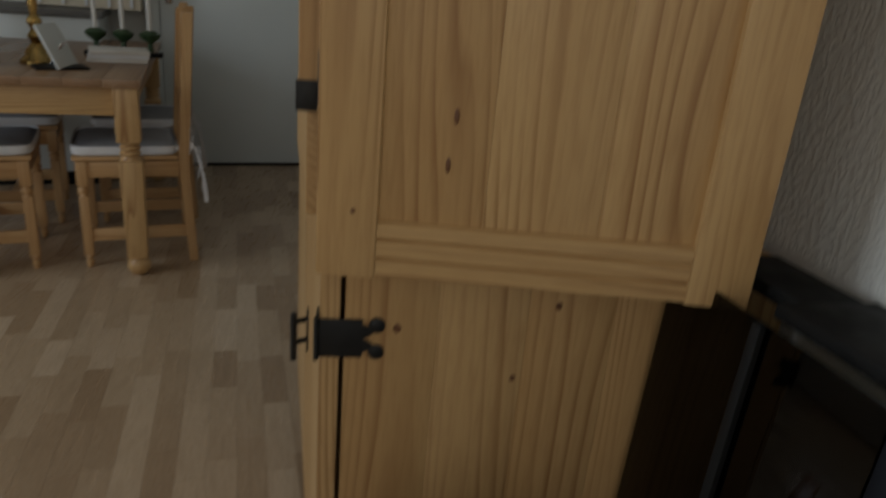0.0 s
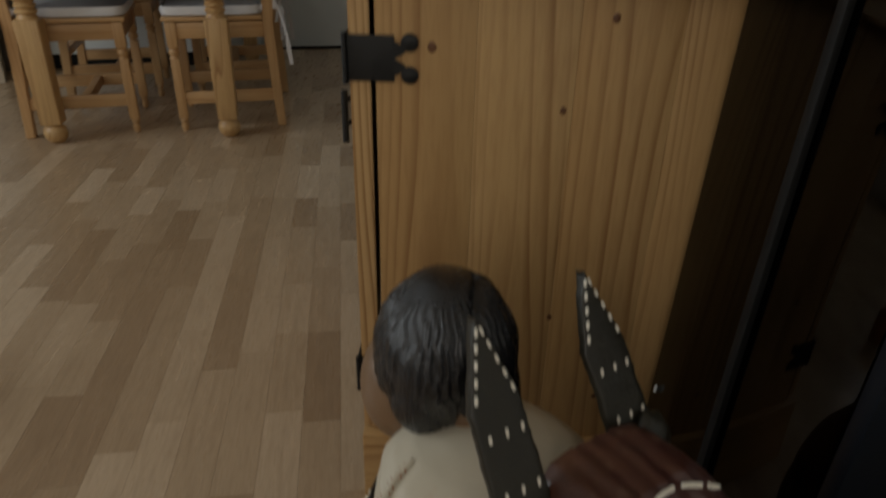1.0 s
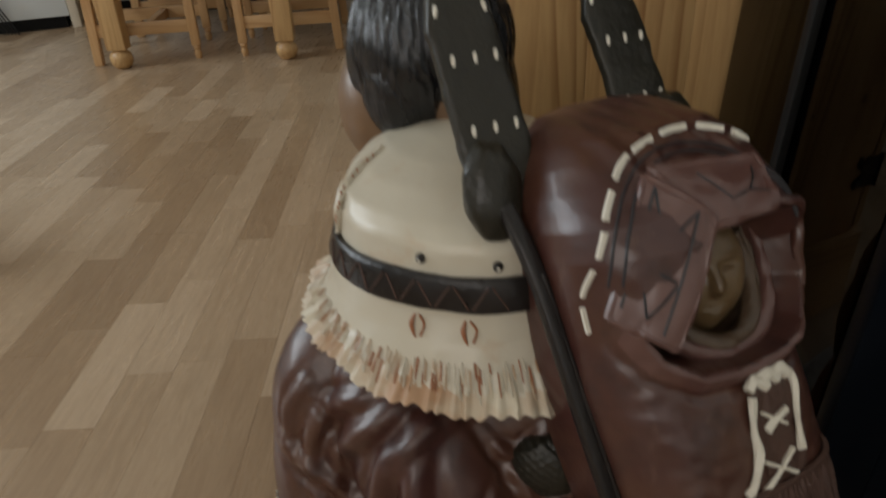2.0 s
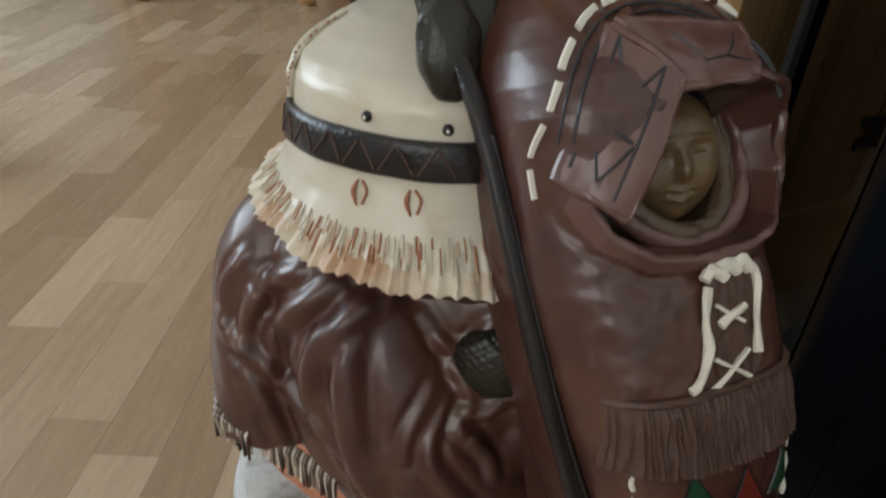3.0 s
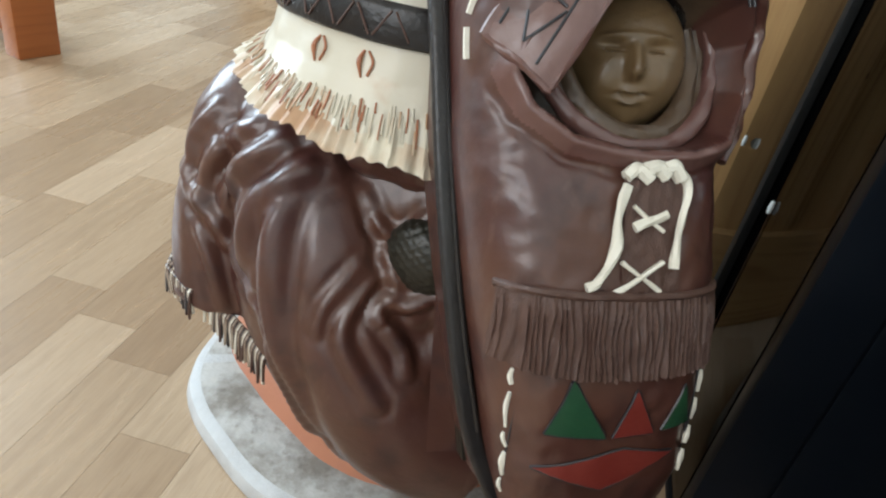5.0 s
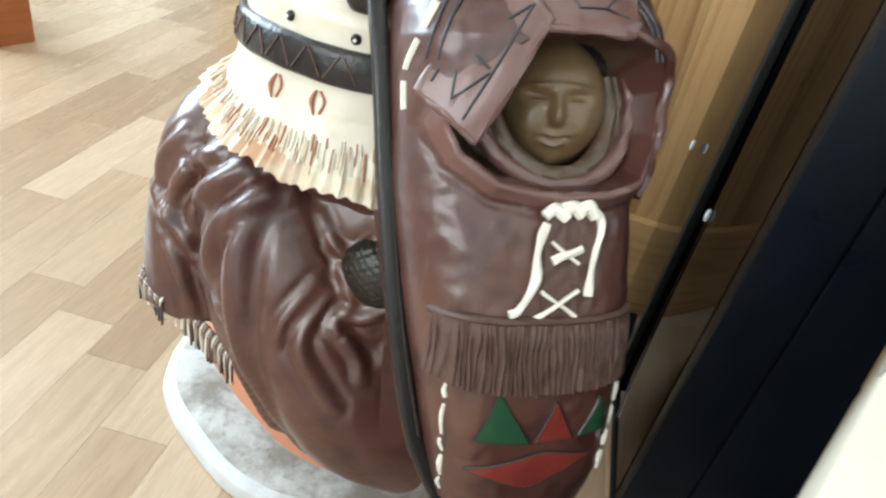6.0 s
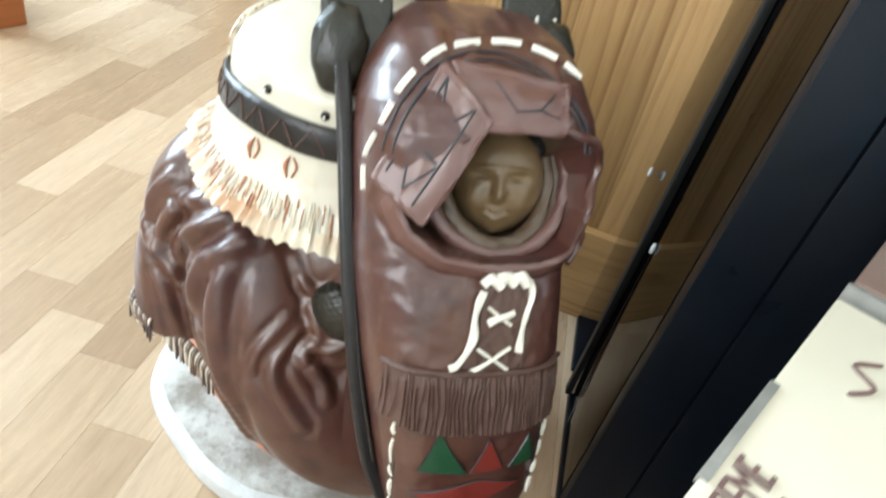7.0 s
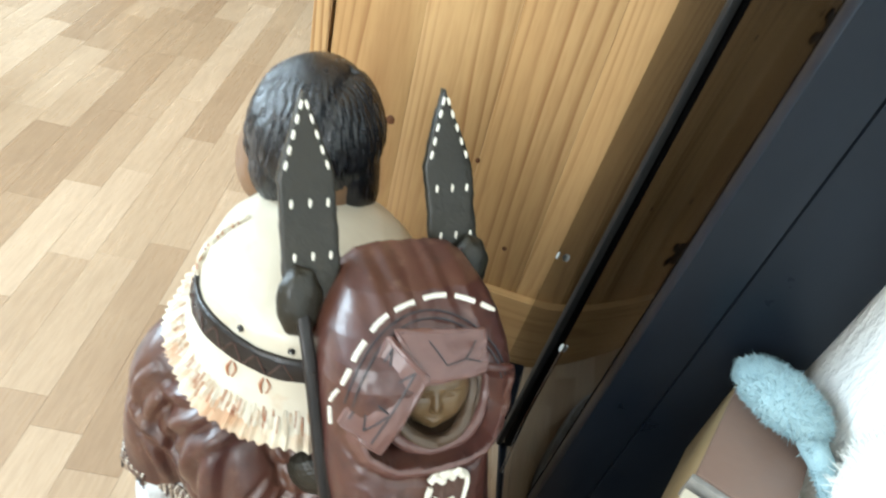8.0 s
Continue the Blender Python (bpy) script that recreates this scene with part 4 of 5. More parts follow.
# body of the papoose, bag and hood in one: height up, edges, depth of the front
BODY = [(-0.184, 0.000, 0.055, -0.020), (-0.180, -0.018, 0.070, 0.002), (-0.172, -0.027, 0.079, 0.020), (-0.145, -0.034, 0.087, 0.030), (-0.100, -0.043, 0.090, 0.037), (-0.050, -0.053, 0.093, 0.039), (-0.005, -0.060, 0.092, 0.036), (0.018, -0.063, 0.091, 0.032), (0.030, -0.064, 0.098, 0.032), (0.050, -0.064, 0.102, 0.033), (0.080, -0.065, 0.103, 0.036), (0.105, -0.065, 0.102, 0.039), (0.122, -0.063, 0.099, 0.034), (0.140, -0.058, 0.095, 0.020), (0.156, -0.050, 0.089, 0.006), (0.168, -0.042, 0.081, -0.008), (0.180, -0.033, 0.074, -0.034), (0.188, -0.022, 0.064, -0.054), (0.192, 0.000, 0.040, -0.066)]
BACK = -0.068
RIM = [Vector(q) for q in ((-0.040, 0.060), (-0.032, 0.046), (-0.012, 0.033), (0.022, 0.0275), (0.054, 0.029), (0.078, 0.036), (0.089, 0.060), (0.091, 0.086), (0.080, 0.106), (0.052, 0.1155), (0.010, 0.1135), (-0.012, 0.098), (-0.034, 0.078))]


def station(b_):
    b_ = max(BODY[0][0], min(BODY[-1][0], b_))
    for (b0, *p), (b1, *q) in zip(BODY, BODY[1:]):
        if b_ <= b1:
            t = (b_ - b0) / (b1 - b0)
            left, right, deep = (x + (y - x) * t for x, y in zip(p, q))
            return (left + right) / 2, (right - left) / 2, deep


def inside(a, b_):
    """Distance into the face opening, negative outside it."""
    p, best, odd = Vector((a, b_)), 1.0, False
    for q0, q1 in zip(RIM, RIM[1:] + RIM[:1]):
        e = q1 - q0
        t = max(0.0, min(1.0, (p - q0).dot(e) / e.dot(e)))
        best = min(best, (q0 + e * t - p).length)
        if (q0.y > b_) != (q1.y > b_) and a < (q1.x - q0.x) * (b_ - q0.y) / (q1.y - q0.y) + q0.x:
            odd = not odd
    return best if odd else -best


def lay(a, b_):
    """The papoose's front under (a, b), with no opening."""
    mid, half, deep = station(b_)
    x = max(-0.985, min(0.985, (a - mid) / half))
    return BACK + (deep - BACK) * (1 - abs(x) ** (2 / 0.55)) ** 0.27


def relief(a, b_):
    """Dents, the collar's step, pleats on the crown and the hollow for the face."""
    h = 0.0016 * wob((a * 45, b_ * 45, 1)) + 0.0011 * wob((a * 110, b_ * 110, 3)) + 0.0022 * wob((a * 17, b_ * 17, 8))
    if b_ > 0.135:
        h += 0.0016 * math.cos(a * 330 + 3 * wob((a * 20, b_ * 20, 0))) * min(1, (b_ - 0.135) / 0.02)
    if -0.02 < b_ < 0.135:
        d = inside(a, b_)
        if d > 0:
            east = max(0.0, min(1.0, (a - 0.060) / 0.02))
            h -= 0.056 * (1 - math.exp(-d / (0.004 + 0.009 * east)))
        elif b_ < 0.075:
            h += 0.0035 * math.exp(-((d + 0.004) / 0.003) ** 2) - 0.0030 * math.exp(-((d + 0.0135) / 0.0035) ** 2)
    return h


def body_at(u, v):
    t = v * (len(BODY) - 1)
    i = min(int(t), len(BODY) - 2)
    b_ = BODY[i][0] + (BODY[i + 1][0] - BODY[i][0]) * (t - i)
    mid, half, deep = station(b_)
    k = math.pi * u
    x = -math.copysign(abs(math.cos(k)) ** 0.55, math.cos(k)) if abs(math.cos(k)) > 1e-6 else 0.0
    return P(mid + half * x, b_, BACK + (deep - BACK) * math.sin(k) ** 0.54 + relief(mid + half * x, b_) * math.sin(k) ** 0.4)


first = len(sb.faces)
grid(sb, body_at, 170, 300, False, BROWN)
sb.faces.ensure_lookup_table()
for f in sb.faces[first:]:
    q = f.calc_center_median() - PO
    a, b_, c = q.dot(PW), q.dot(PU), q.dot(PN)
    if 0.02 < b_ < 0.12 and inside(a, b_) > 0.004 and a < 0.070:
        f.material_index = LINING
    elif 0.0 < b_ < 0.075 and -0.0105 < inside(a, b_) < -0.001 and c > -0.03:
        f.material_index = TAN
grid(sb, lambda u, v: P(-0.05 + 0.13 * u, -0.17 + 0.35 * v, BACK + 0.001), 4, 4, False, BROWN)
# uneven thick rim of the hood beside the face
tube(sb, [P(a, b_, lay(a, b_) - 0.002 + w) for a, b_, w in ((0.050, 0.117, 0.001), (0.066, 0.1125, 0.002), (0.081, 0.107, 0.003), (0.092, 0.094, 0.006), (0.091, 0.078, 0.003), (0.093, 0.062, 0.006), (0.089, 0.050, 0.002), (0.090, 0.038, 0.004), (0.082, 0.024, 0.003))], [0.0018, 0.0036, 0.0040, 0.0036, 0.0030, 0.0036, 0.0026], 70, 10, BROWN, None, 0.5)
# wrapped cloth rolls round the face
for ra, rb, c, rad, mi in ((0.0375, 0.0420, 0.004, 0.0056, LINING), (0.0455, 0.0440, 0.000, 0.0058, LINING), (0.0500, 0.0475, 0.006, 0.0052, TAN)):
    tube(sb, [P(0.031 + ra * math.cos(a), 0.076 + rb * math.sin(a), c - 0.006 * math.sin(a) - 0.010 * abs(math.cos(a)) ** 3) for a in [math.pi * (0.88 + 1.26 * k / 14) for k in range(15)]], [rad * 0.6, rad, rad * 1.1, rad, rad * 0.6], 60, 10, mi, None, 0.25)


# small carved head inside the hood, plain and round
def carved(d):
    x, y = d.x, d.y
    if d.z < 0.1:
        return 1.0
    k = 0.15 * math.exp(-(x / 0.12) ** 2 - ((y + 0.10) / 0.14) ** 2) + 0.06 * math.exp(-(x / 0.10) ** 2 - ((y - 0.10) / 0.16) ** 2)
    k += 0.055 * math.exp(-(x / 0.18) ** 2 - ((y + 0.37) / 0.05) ** 2) + 0.06 * math.exp(-(x / 0.16) ** 2 - ((y + 0.52) / 0.05) ** 2) + 0.05 * math.exp(-(x / 0.20) ** 2 - ((y + 0.80) / 0.12) ** 2)
    k -= 0.08 * math.exp(-(x / 0.22) ** 2 - ((y + 0.445) / 0.028) ** 2)
    for s in (-1, 1):
        k -= 0.10 * math.exp(-((x - s * 0.36) / 0.20) ** 2 - ((y - 0.17) / 0.10) ** 2)
        k += 0.06 * math.exp(-((x - s * 0.37) / 0.15) ** 2 - ((y - 0.13) / 0.05) ** 2)
        k -= 0.05 * math.exp(-((x - s * 0.38) / 0.18) ** 2 - ((y - 0.12) / 0.014) ** 2)
        k += 0.06 * math.exp(-((x - s * 0.38) / 0.24) ** 2 - ((y - 0.33 + 0.10 * abs(x)) / 0.05) ** 2)
        k += 0.06 * math.exp(-((x - s * 0.46) / 0.22) ** 2 - ((y + 0.26) / 0.22) ** 2)
    return 1 + 1.7 * k


FACING = Matrix((PW, PU, PN)).transposed() @ Matrix.Rotation(radians(-14), 3, "Y") @ Matrix.Rotation(radians(7), 3, "X")
egg(sb, P(0.034, 0.0755, -0.014), (0.0325, 0.0385, 0.0245), 130, 100, FACE, FACING, carved)
egg(sb, P(0.035, 0.098, -0.022), (0.034, 0.021, 0.023), 90, 24, HAIR, FACING, strands)


# folded collar flap beside the opening and the visor over it, with incised zigzags
def quad(p, u, v):
    return PN * 0.0065 + p[0].lerp(p[1], u).lerp(p[3].lerp(p[2], u), v)


flap = [P(-0.0560, 0.0755, 0.012), P(-0.0275, 0.0520, 0.028), P(0.0055, 0.1150, 0.035), P(-0.020, 0.1445, 0.016)]
visor = [P(0.002, 0.1115, 0.0335), P(0.056, 0.1120, 0.032), P(0.062, 0.140, 0.015), P(-0.012, 0.147, 0.014)]


def slab(p, mi, swell, nu=22, nv=18):
    def out(u, v):
        return PN * (swell * math.sin(math.pi * u) * 0.8 + swell * 0.6 * math.sin(math.pi * v) + 0.0022 * wob((u * 4, v * 4, mi + swell * 900)))
    grid(sb, lambda u, v: quad(p, u, v) + out(u, v), nu, nv, False, mi)
    grid(sb, lambda u, v: quad(p, u, v) + out(u, v) * 0.2 - PN * 0.006, nu, nv, False, mi)
    rim = [(0, k / 8) for k in range(9)] + [(k / 8, 1) for k in range(1, 9)] + [(1, 1 - k / 8) for k in range(1, 9)] + [(1 - k / 8, 0) for k in range(1, 9)]
    tube(sb, [quad(p, u, v) + out(u, v) - PN * 0.0022 for u, v in rim], 0.0024, 90, 8, mi, None, 0.5)
    return lambda u, v: quad(p, u, v) + out(u, v) + PN * 0.0004


on_flap = slab(flap, TAN, 0.004)
on_visor = slab(visor, TAN, 0.0025)
for line in ([(0.06, 0.10), (0.10, 0.96)], [(0.66, 0.04), (0.68, 0.96)], [(0.10, 0.96), (0.38, 0.62), (0.12, 0.42), (0.62, 0.42)], [(0.12, 0.42), (0.40, 0.10), (0.64, 0.40)], [(0.38, 0.62), (0.66, 0.94)]):
    for (u0, v0), (u1, v1) in zip(line, line[1:]):
        tube(sb, [on_flap(u0, v0), on_flap((u0 + u1) / 2, (v0 + v1) / 2), on_flap(u1, v1)], 0.0008, 10, 6, LINE)
for line in ([(0.30, 0.85), (0.42, 0.35), (0.70, 0.42), (0.92, 0.30)], [(0.70, 0.42), (0.86, 0.80)]):
    for (u0, v0), (u1, v1) in zip(line, line[1:]):
        tube(sb, [on_visor(u0, v0), on_visor((u0 + u1) / 2, (v0 + v1) / 2), on_visor(u1, v1)], 0.0006, 8, 6, LINE)
# two seam lines inside the stitches
for inset in (0.007, 0.012):
    tube(sb, [P(0.014 + (0.074 - inset) * math.cos(a), 0.088 + (0.076 - inset) * math.sin(a), lay(0.014 + (0.074 - inset) * math.cos(a), 0.088 + (0.076 - inset) * math.sin(a)) + 0.001) for a in [math.pi * (0.98 - 0.92 * k / 16) for k in range(17)]], 0.0009, 60, 6, LINE)

# white stitches round the hood
ARCH = catmull([(-0.0590, 0.064, 0), (-0.0595, 0.088, 0), (-0.053, 0.111, 0), (-0.043, 0.132, 0), (-0.022, 0.153, 0), (0.003, 0.1615, 0), (0.035, 0.1645, 0), (0.062, 0.157, 0), (0.083, 0.145, 0)], 91)
for k in range(9):
    pts = [P(q.x, q.y, lay(q.x, q.y) + 0.0012) for q in (ARCH[10 * k + 1], ARCH[10 * k + 4], ARCH[10 * k + 8])]
    tube(sb, pts, 1.0, 8, 8, WHITE, (0.0013, 0.0022, tuple(PN)))


def on_bag(a, b_, up=0.001):
    return P(a, b_, lay(a, b_) + up)


# laces on a rough dark patch
grid(sb, lambda u, v: on_bag(0.015 + 0.033 * u, -0.043 + 0.058 * v, 0.0008 + 0.0012 * wob((u * 7, v * 9, 2))), 24, 30, False, FRINGE_B)
for pts, r in (([(-0.004, -0.040), (0.002, -0.037), (0.010, -0.022), (0.011, -0.004), (0.016, 0.010)], 0.0024), ([(0.043, -0.030), (0.044, -0.012), (0.049, 0.004), (0.049, 0.013), (0.044, 0.018)], 0.0023), ([(0.015, 0.014), (0.021, 0.0185), (0.028, 0.013)], 0.0029), ([(0.025, 0.0175), (0.032, 0.0195), (0.037, 0.0145)], 0.0029), ([(0.035, 0.0190), (0.041, 0.0200), (0.046, 0.014)], 0.0029), ([(0.020, -0.011), (0.037, -0.003)], 0.0024), ([(0.019, 0.000), (0.036, -0.012)], 0.0011), ([(0.010, -0.044), (0.037, -0.027)], 0.0016), ([(0.014, -0.027), (0.036, -0.042)], 0.0013)):
    tube(sb, [on_bag(a, b_, 0.0022) for a, b_ in pts], r, 20, 8, WHITE, None, 0.9)


# fringed band and pocket
def band_at(u, v):
    a = -0.043 + 0.127 * u
    edge = 0.004 * math.sin(2.6 * u + 0.4) + 0.0022 * wob((u * 45, 0, 5))
    b_ = -0.043 - 0.036 * v - edge * v - 0.003 * math.sin(math.pi * u)
    return on_bag(a, b_, 0.003 + 0.004 * v + 0.0011 * math.sin(u * 250 + 7 * wob((u * 14, v, 0))) * min(1, v * 4) + 0.0016 * wob((u * 30, v * 3, 0)))


grid(sb, band_at, 260, 14, False, FRINGE_B)
grid(sb, lambda u, v: band_at(u, 1.0) - PN * 0.0065 * v, 260, 3, False, FRINGE_B)
tube(sb, [on_bag(-0.044 + 0.016 * k, -0.041 - 0.003 * math.sin(math.pi * k / 8), 0.003) for k in range(9)], 0.0021, 40, 8, FRINGE_B, None, 0.6)
for a0, b0, a1, b1 in ((-0.032, -0.084, -0.0315, -0.093), (-0.0315, -0.098, -0.030, -0.119), (-0.030, -0.123, -0.028, -0.131), (-0.028, -0.135, -0.026, -0.150), (-0.026, -0.154, -0.024, -0.163), (0.0775, -0.088, 0.0765, -0.100), (0.0765, -0.104, 0.075, -0.116), (0.075, -0.120, 0.073, -0.130), (0.073, -0.134, 0.071, -0.146)):
    tube(sb, [on_bag(a0, b0, 0.002), on_bag((a0 + a1) / 2 - 0.0006, (b0 + b1) / 2, 0.002), on_bag(a1, b1, 0.002)], [0.0010, 0.0018, 0.0011], 8, 7, WHITE, None, 0.6)
for a, b0, b1 in ((-0.0275, -0.082, -0.163), (0.0725, -0.082, -0.150)):
    tube(sb, [on_bag(a, b0, 0.0003), on_bag(a, (b0 + b1) / 2, 0.0003), on_bag(a + 0.003, b1, 0.0003)], 0.0010, 14, 6, LINE)
for corners, mi in (([(-0.015, -0.117), (0.017, -0.119), (-0.0045, -0.087)], GREEN), ([(0.021, -0.119), (0.044, -0.117), (0.031, -0.093)], RED), ([(0.049, -0.116), (0.068, -0.114), (0.061, -0.092)], GREEN), ([(-0.018, -0.138), (0.028, -0.126), (0.060, -0.130), (0.020, -0.150)], RED)):
    pts = [Vector((a, b_, 0)) for a, b_ in corners]
    mid = sum(pts, Vector()) / len(pts)
    ring = []
    for p0, p1 in zip(pts, pts[1:] + pts[:1]):
        ring += [p0.lerp(p1, t / 4) for t in range(4)]
    grid(sb, lambda u, v: on_bag(*ring[round(u * len(ring)) % len(ring)].lerp(mid, v * 0.98).xy, 0.0022), len(ring), 5, True, mi)
    tube(sb, [on_bag(*p.xy, 0.0014) for p in ring + ring[:1]], 0.0008, 40, 5, LINE)

statue = solid("garden_statue", statue_bm, S_MATS, "painted resin statue of a crouching figure carrying a cradleboard", "statue")

# ---- dining corner ----
TABLE = pose(-0.832, 1.85, 0, 0, 0, 12.2)
table = thing("dining_table", TABLE, "pine dining table with turned legs and a darker top", "table")
for k in range(6):
    part("tabletop_board", boxed((-0.70 + k * 0.1258, -0.05, 0.735), (-0.70 + k * 0.1258 + 0.1252, 1.45, 0.765), 0.002), TABLE_TOP, table)
for x0, x1, y0, y1, mm in ((-0.61, -0.045, -0.012, 0.012, PINE_X), (-0.61, -0.045, 1.388, 1.412, PINE_X), (-0.667, -0.643, 0.045, 1.355, PINE_Y), (-0.012, 0.012, 0.045, 1.355, PINE_Y)):
    part("apron", boxed((x0, y0, 0.63), (x1, y1, 0.733), 0.002), mm, table)


def table_leg(x, y):
    bm = boxed((x - 0.042, y - 0.042, 0.535), (x + 0.042, y + 0.042, 0.734), 0.004)
    lathe(bm, [(0.036, 0.535), (0.036, 0.528), (0.030, 0.523), (0.037, 0.515), (0.037, 0.508), (0.030, 0.502), (0.038, 0.494), (0.038, 0.487), (0.030, 0.481), (0.036, 0.472), (0.036, 0.462)], (x, y, 0), 24)
    taper = bmesh.new()
    box(taper, (x - 0.042, y - 0.042, 0.075), (x + 0.042, y + 0.042, 0.464), 0.006)
    for v in taper.verts:
        if v.co.z < 0.2:
            v.co.x, v.co.y = x + (v.co.x - x) * 0.88, y + (v.co.y - y) * 0.88
    me = bpy.data.meshes.new("taper")
    taper.to_mesh(me)
    taper.free()
    bm.from_mesh(me)
    bpy.data.meshes.remove(me)
    lathe(bm, [(0.024, 0.078), (0.026, 0.070), (0.040, 0.058), (0.044, 0.040), (0.040, 0.020), (0.028, 0.004), (0.020, 0.0)], (x, y, 0), 24)
    part("leg", bm, PINE, table, "turned pine leg on a ball foot")


for x in (0.0, -0.655):
    for y in (0.0, 1.40):
        table_leg(x, y)

# chairs; each faces +x in its own frame
chair = thing("dining_chair", Matrix(), "pale pine dining chair with rail stretchers", "chair", "chairs round the table")
for y in (-0.185, 0.185):
    bm = boxed((0.165, y - 0.02, 0.34), (0.205, y + 0.02, 0.435), 0.003)
    lathe(bm, [(0.019, 0.34), (0.016, 0.332), (0.021, 0.322), (0.021, 0.314), (0.016, 0.305), (0.020, 0.295)], (0.185, y, 0), 16)
    box(bm, (0.167, y - 0.018, 0.055), (0.203, y + 0.018, 0.297), 0.004)
    lathe(bm, [(0.013, 0.056), (0.017, 0.045), (0.012, 0.034), (0.016, 0.02), (0.011, 0.0)], (0.185, y, 0), 14)
    part("front_leg", bm, PINE_PALE, chair)
    bm = bmesh.new()
    plate(bm, [(-0.225, y - 0.018, 0.0), (-0.19, y - 0.018, 0.0), (-0.165, y - 0.018, 0.42), (-0.205, y - 0.018, 1.0), (-0.245, y - 0.018, 1.0), (-0.205, y - 0.018, 0.42)][::-1], (0, 1, 0), 0.036)
    bmesh.ops.bevel(bm, geom=list(bm.edges), offset=0.004, segments=2, affect="EDGES")
    part("back_post", bm, PINE_PALE, chair)
    part("stretcher", boxed((-0.19, y - 0.011, 0.11), (0.168, y + 0.011, 0.16), 0.003), PINE_PALE_X, chair)
    part("side_rail", boxed((-0.165, y - 0.013, 0.37), (0.166, y + 0.013, 0.432), 0.003), PINE_PALE_X, chair)
part("front_rail", boxed((0.172, -0.166, 0.37), (0.198, 0.166, 0.432), 0.003), PINE_PALE, chair)
part("stretcher", boxed((0.0, -0.174, 0.115), (0.03, 0.174, 0.155), 0.003), PINE_PALE, chair)
part("back_stretcher", boxed((-0.20, -0.166, 0.20), (-0.178, 0.166, 0.24), 0.003), PINE_PALE, chair)
part("seat", boxed((-0.164, -0.205, 0.437), (0.215, 0.205, 0.455), 0.005), PINE_PALE_X, chair)
for z0, z1, x in ((0.90, 0.985, -0.232), (0.76, 0.81, -0.222), (0.62, 0.67, -0.212)):
    part("back_slat", boxed((x - 0.01, -0.166, z0), (x + 0.012, 0.166, z1), 0.005), PINE_PALE, chair)
pad = thing("seat_cushion", Matrix(), "grey-blue padded seat cushion with white edges", "cushion", "cushions on the chairs")


def pad_at(u, v):
    a, k = TAU * u, math.sin(math.pi * (0.02 + 0.96 * v))
    r = k ** 0.35
    x = math.copysign(abs(math.cos(a)) ** 0.25, math.cos(a)) * 0.19 * r
    y = math.copysign(abs(math.sin(a)) ** 0.25, math.sin(a)) * 0.20 * r
    return Vector((0.025 + x, y, 0.458 + 0.040 * (1 - (v - 0.0)) + 0.004 * noise.noise(Vector((x * 20, y * 20, v)))))


part("pad", grid(bmesh.new(), pad_at, 48, 16, True, 0, True, True), CUSHION, pad)
bm = bmesh.new()
grid(bm, lambda u, v: Vector((0.025 + math.copysign(abs(math.cos(TAU * u)) ** 0.25, math.cos(TAU * u)) * (0.192 + 0.003 * math.sin(math.pi * v)), math.copysign(abs(math.sin(TAU * u)) ** 0.25, math.sin(TAU * u)) * (0.202 + 0.003 * math.sin(math.pi * v)), 0.459 + 0.033 * v)), 56, 5, True)
part("edge_band", bm, PIPING, pad)
for s in (-1, 1):
    bm = bmesh.new()
    for k in range(3):
        tube(bm, [(-0.16, s * 0.185, 0.475), (-0.215, s * 0.20, 0.485 + 0.01 * k), (-0.25, s * (0.20 + 0.02 * k), 0.46 - 0.03 * k), (-0.235 - 0.015 * k, s * 0.215, 0.36 - 0.05 * k)], 1.0, 12, 6, 0, (0.010, 0.0015, (0, 0.3, 1)))
    part("tie", bm, PIPING, pad, "white cloth tie knotted round the post")
YP = Vector((-0.2113, 0.9774, 0))
spots = []
for base, turn_z in ((Vector((-0.913, 2.135, 0)), 197.0), (Vector((-1.459, 1.99, 0)), 18.0)):
    for k in range(2):
        c = base + YP * (0.56 * k)
        spots.append(pose(c.x, c.y, 0, 0, 0, turn_z))
chair.matrix_basis, pad.matrix_basis = spots[0], spots[0]
for q in spots[1:]:
    copy_thing(chair, q)
    copy_thing(pad, q)

# things on the table
T = TABLE
tablet = thing("tablet", T @ pose(-0.21, 0.21, 0.766, 0, 0, 20), "white tablet computer leaning on its stand", "tablet")
bm = boxed((-0.10, -0.004, 0.004), (0.10, 0.004, 0.17), 0.003, pose(0, 0, 0, -24, 0, 60))
part("body", bm, WHITE_PAINT, tablet)
bm = boxed((-0.12, -0.06, 0.0), (0.06, 0.06, 0.008), 0.002)
part("cover", bm, BLACK_MATT, tablet)
bm = boxed((-0.03, -0.002, 0.006), (0.03, 0.002, 0.10), 0.001, pose(-0.05, 0.04, 0.004, 30, 0, 60))
part("stand", bm, CHROME, tablet)
for k in range(3):
    solid("magazine", boxed((-0.13, -0.09, 0.766 + k * 0.0165), (0.10, 0.09, 0.766 + k * 0.0165 + 0.016), 0.002, pose(-0.05, 0.52, 0, 0, 0, 4 * k)), PAPER if k != 1 else PIPING, "white magazine in a stack on the table", "magazine", "stack of magazines", m=T)
candle = thing("candlestick", T @ pose(-0.33, 0.32, 0.766), "tall turned brass candlestick", "candlestick")
part("stem", lathe(bmesh.new(), [(0.065, 0), (0.065, 0.01), (0.045, 0.03), (0.04, 0.05), (0.018, 0.075), (0.03, 0.10), (0.014, 0.125), (0.026, 0.15), (0.026, 0.16), (0.012, 0.18), (0.018, 0.22), (0.011, 0.26), (0.024, 0.30), (0.011, 0.34), (0.030, 0.37)], seg=28), BRASS, candle)
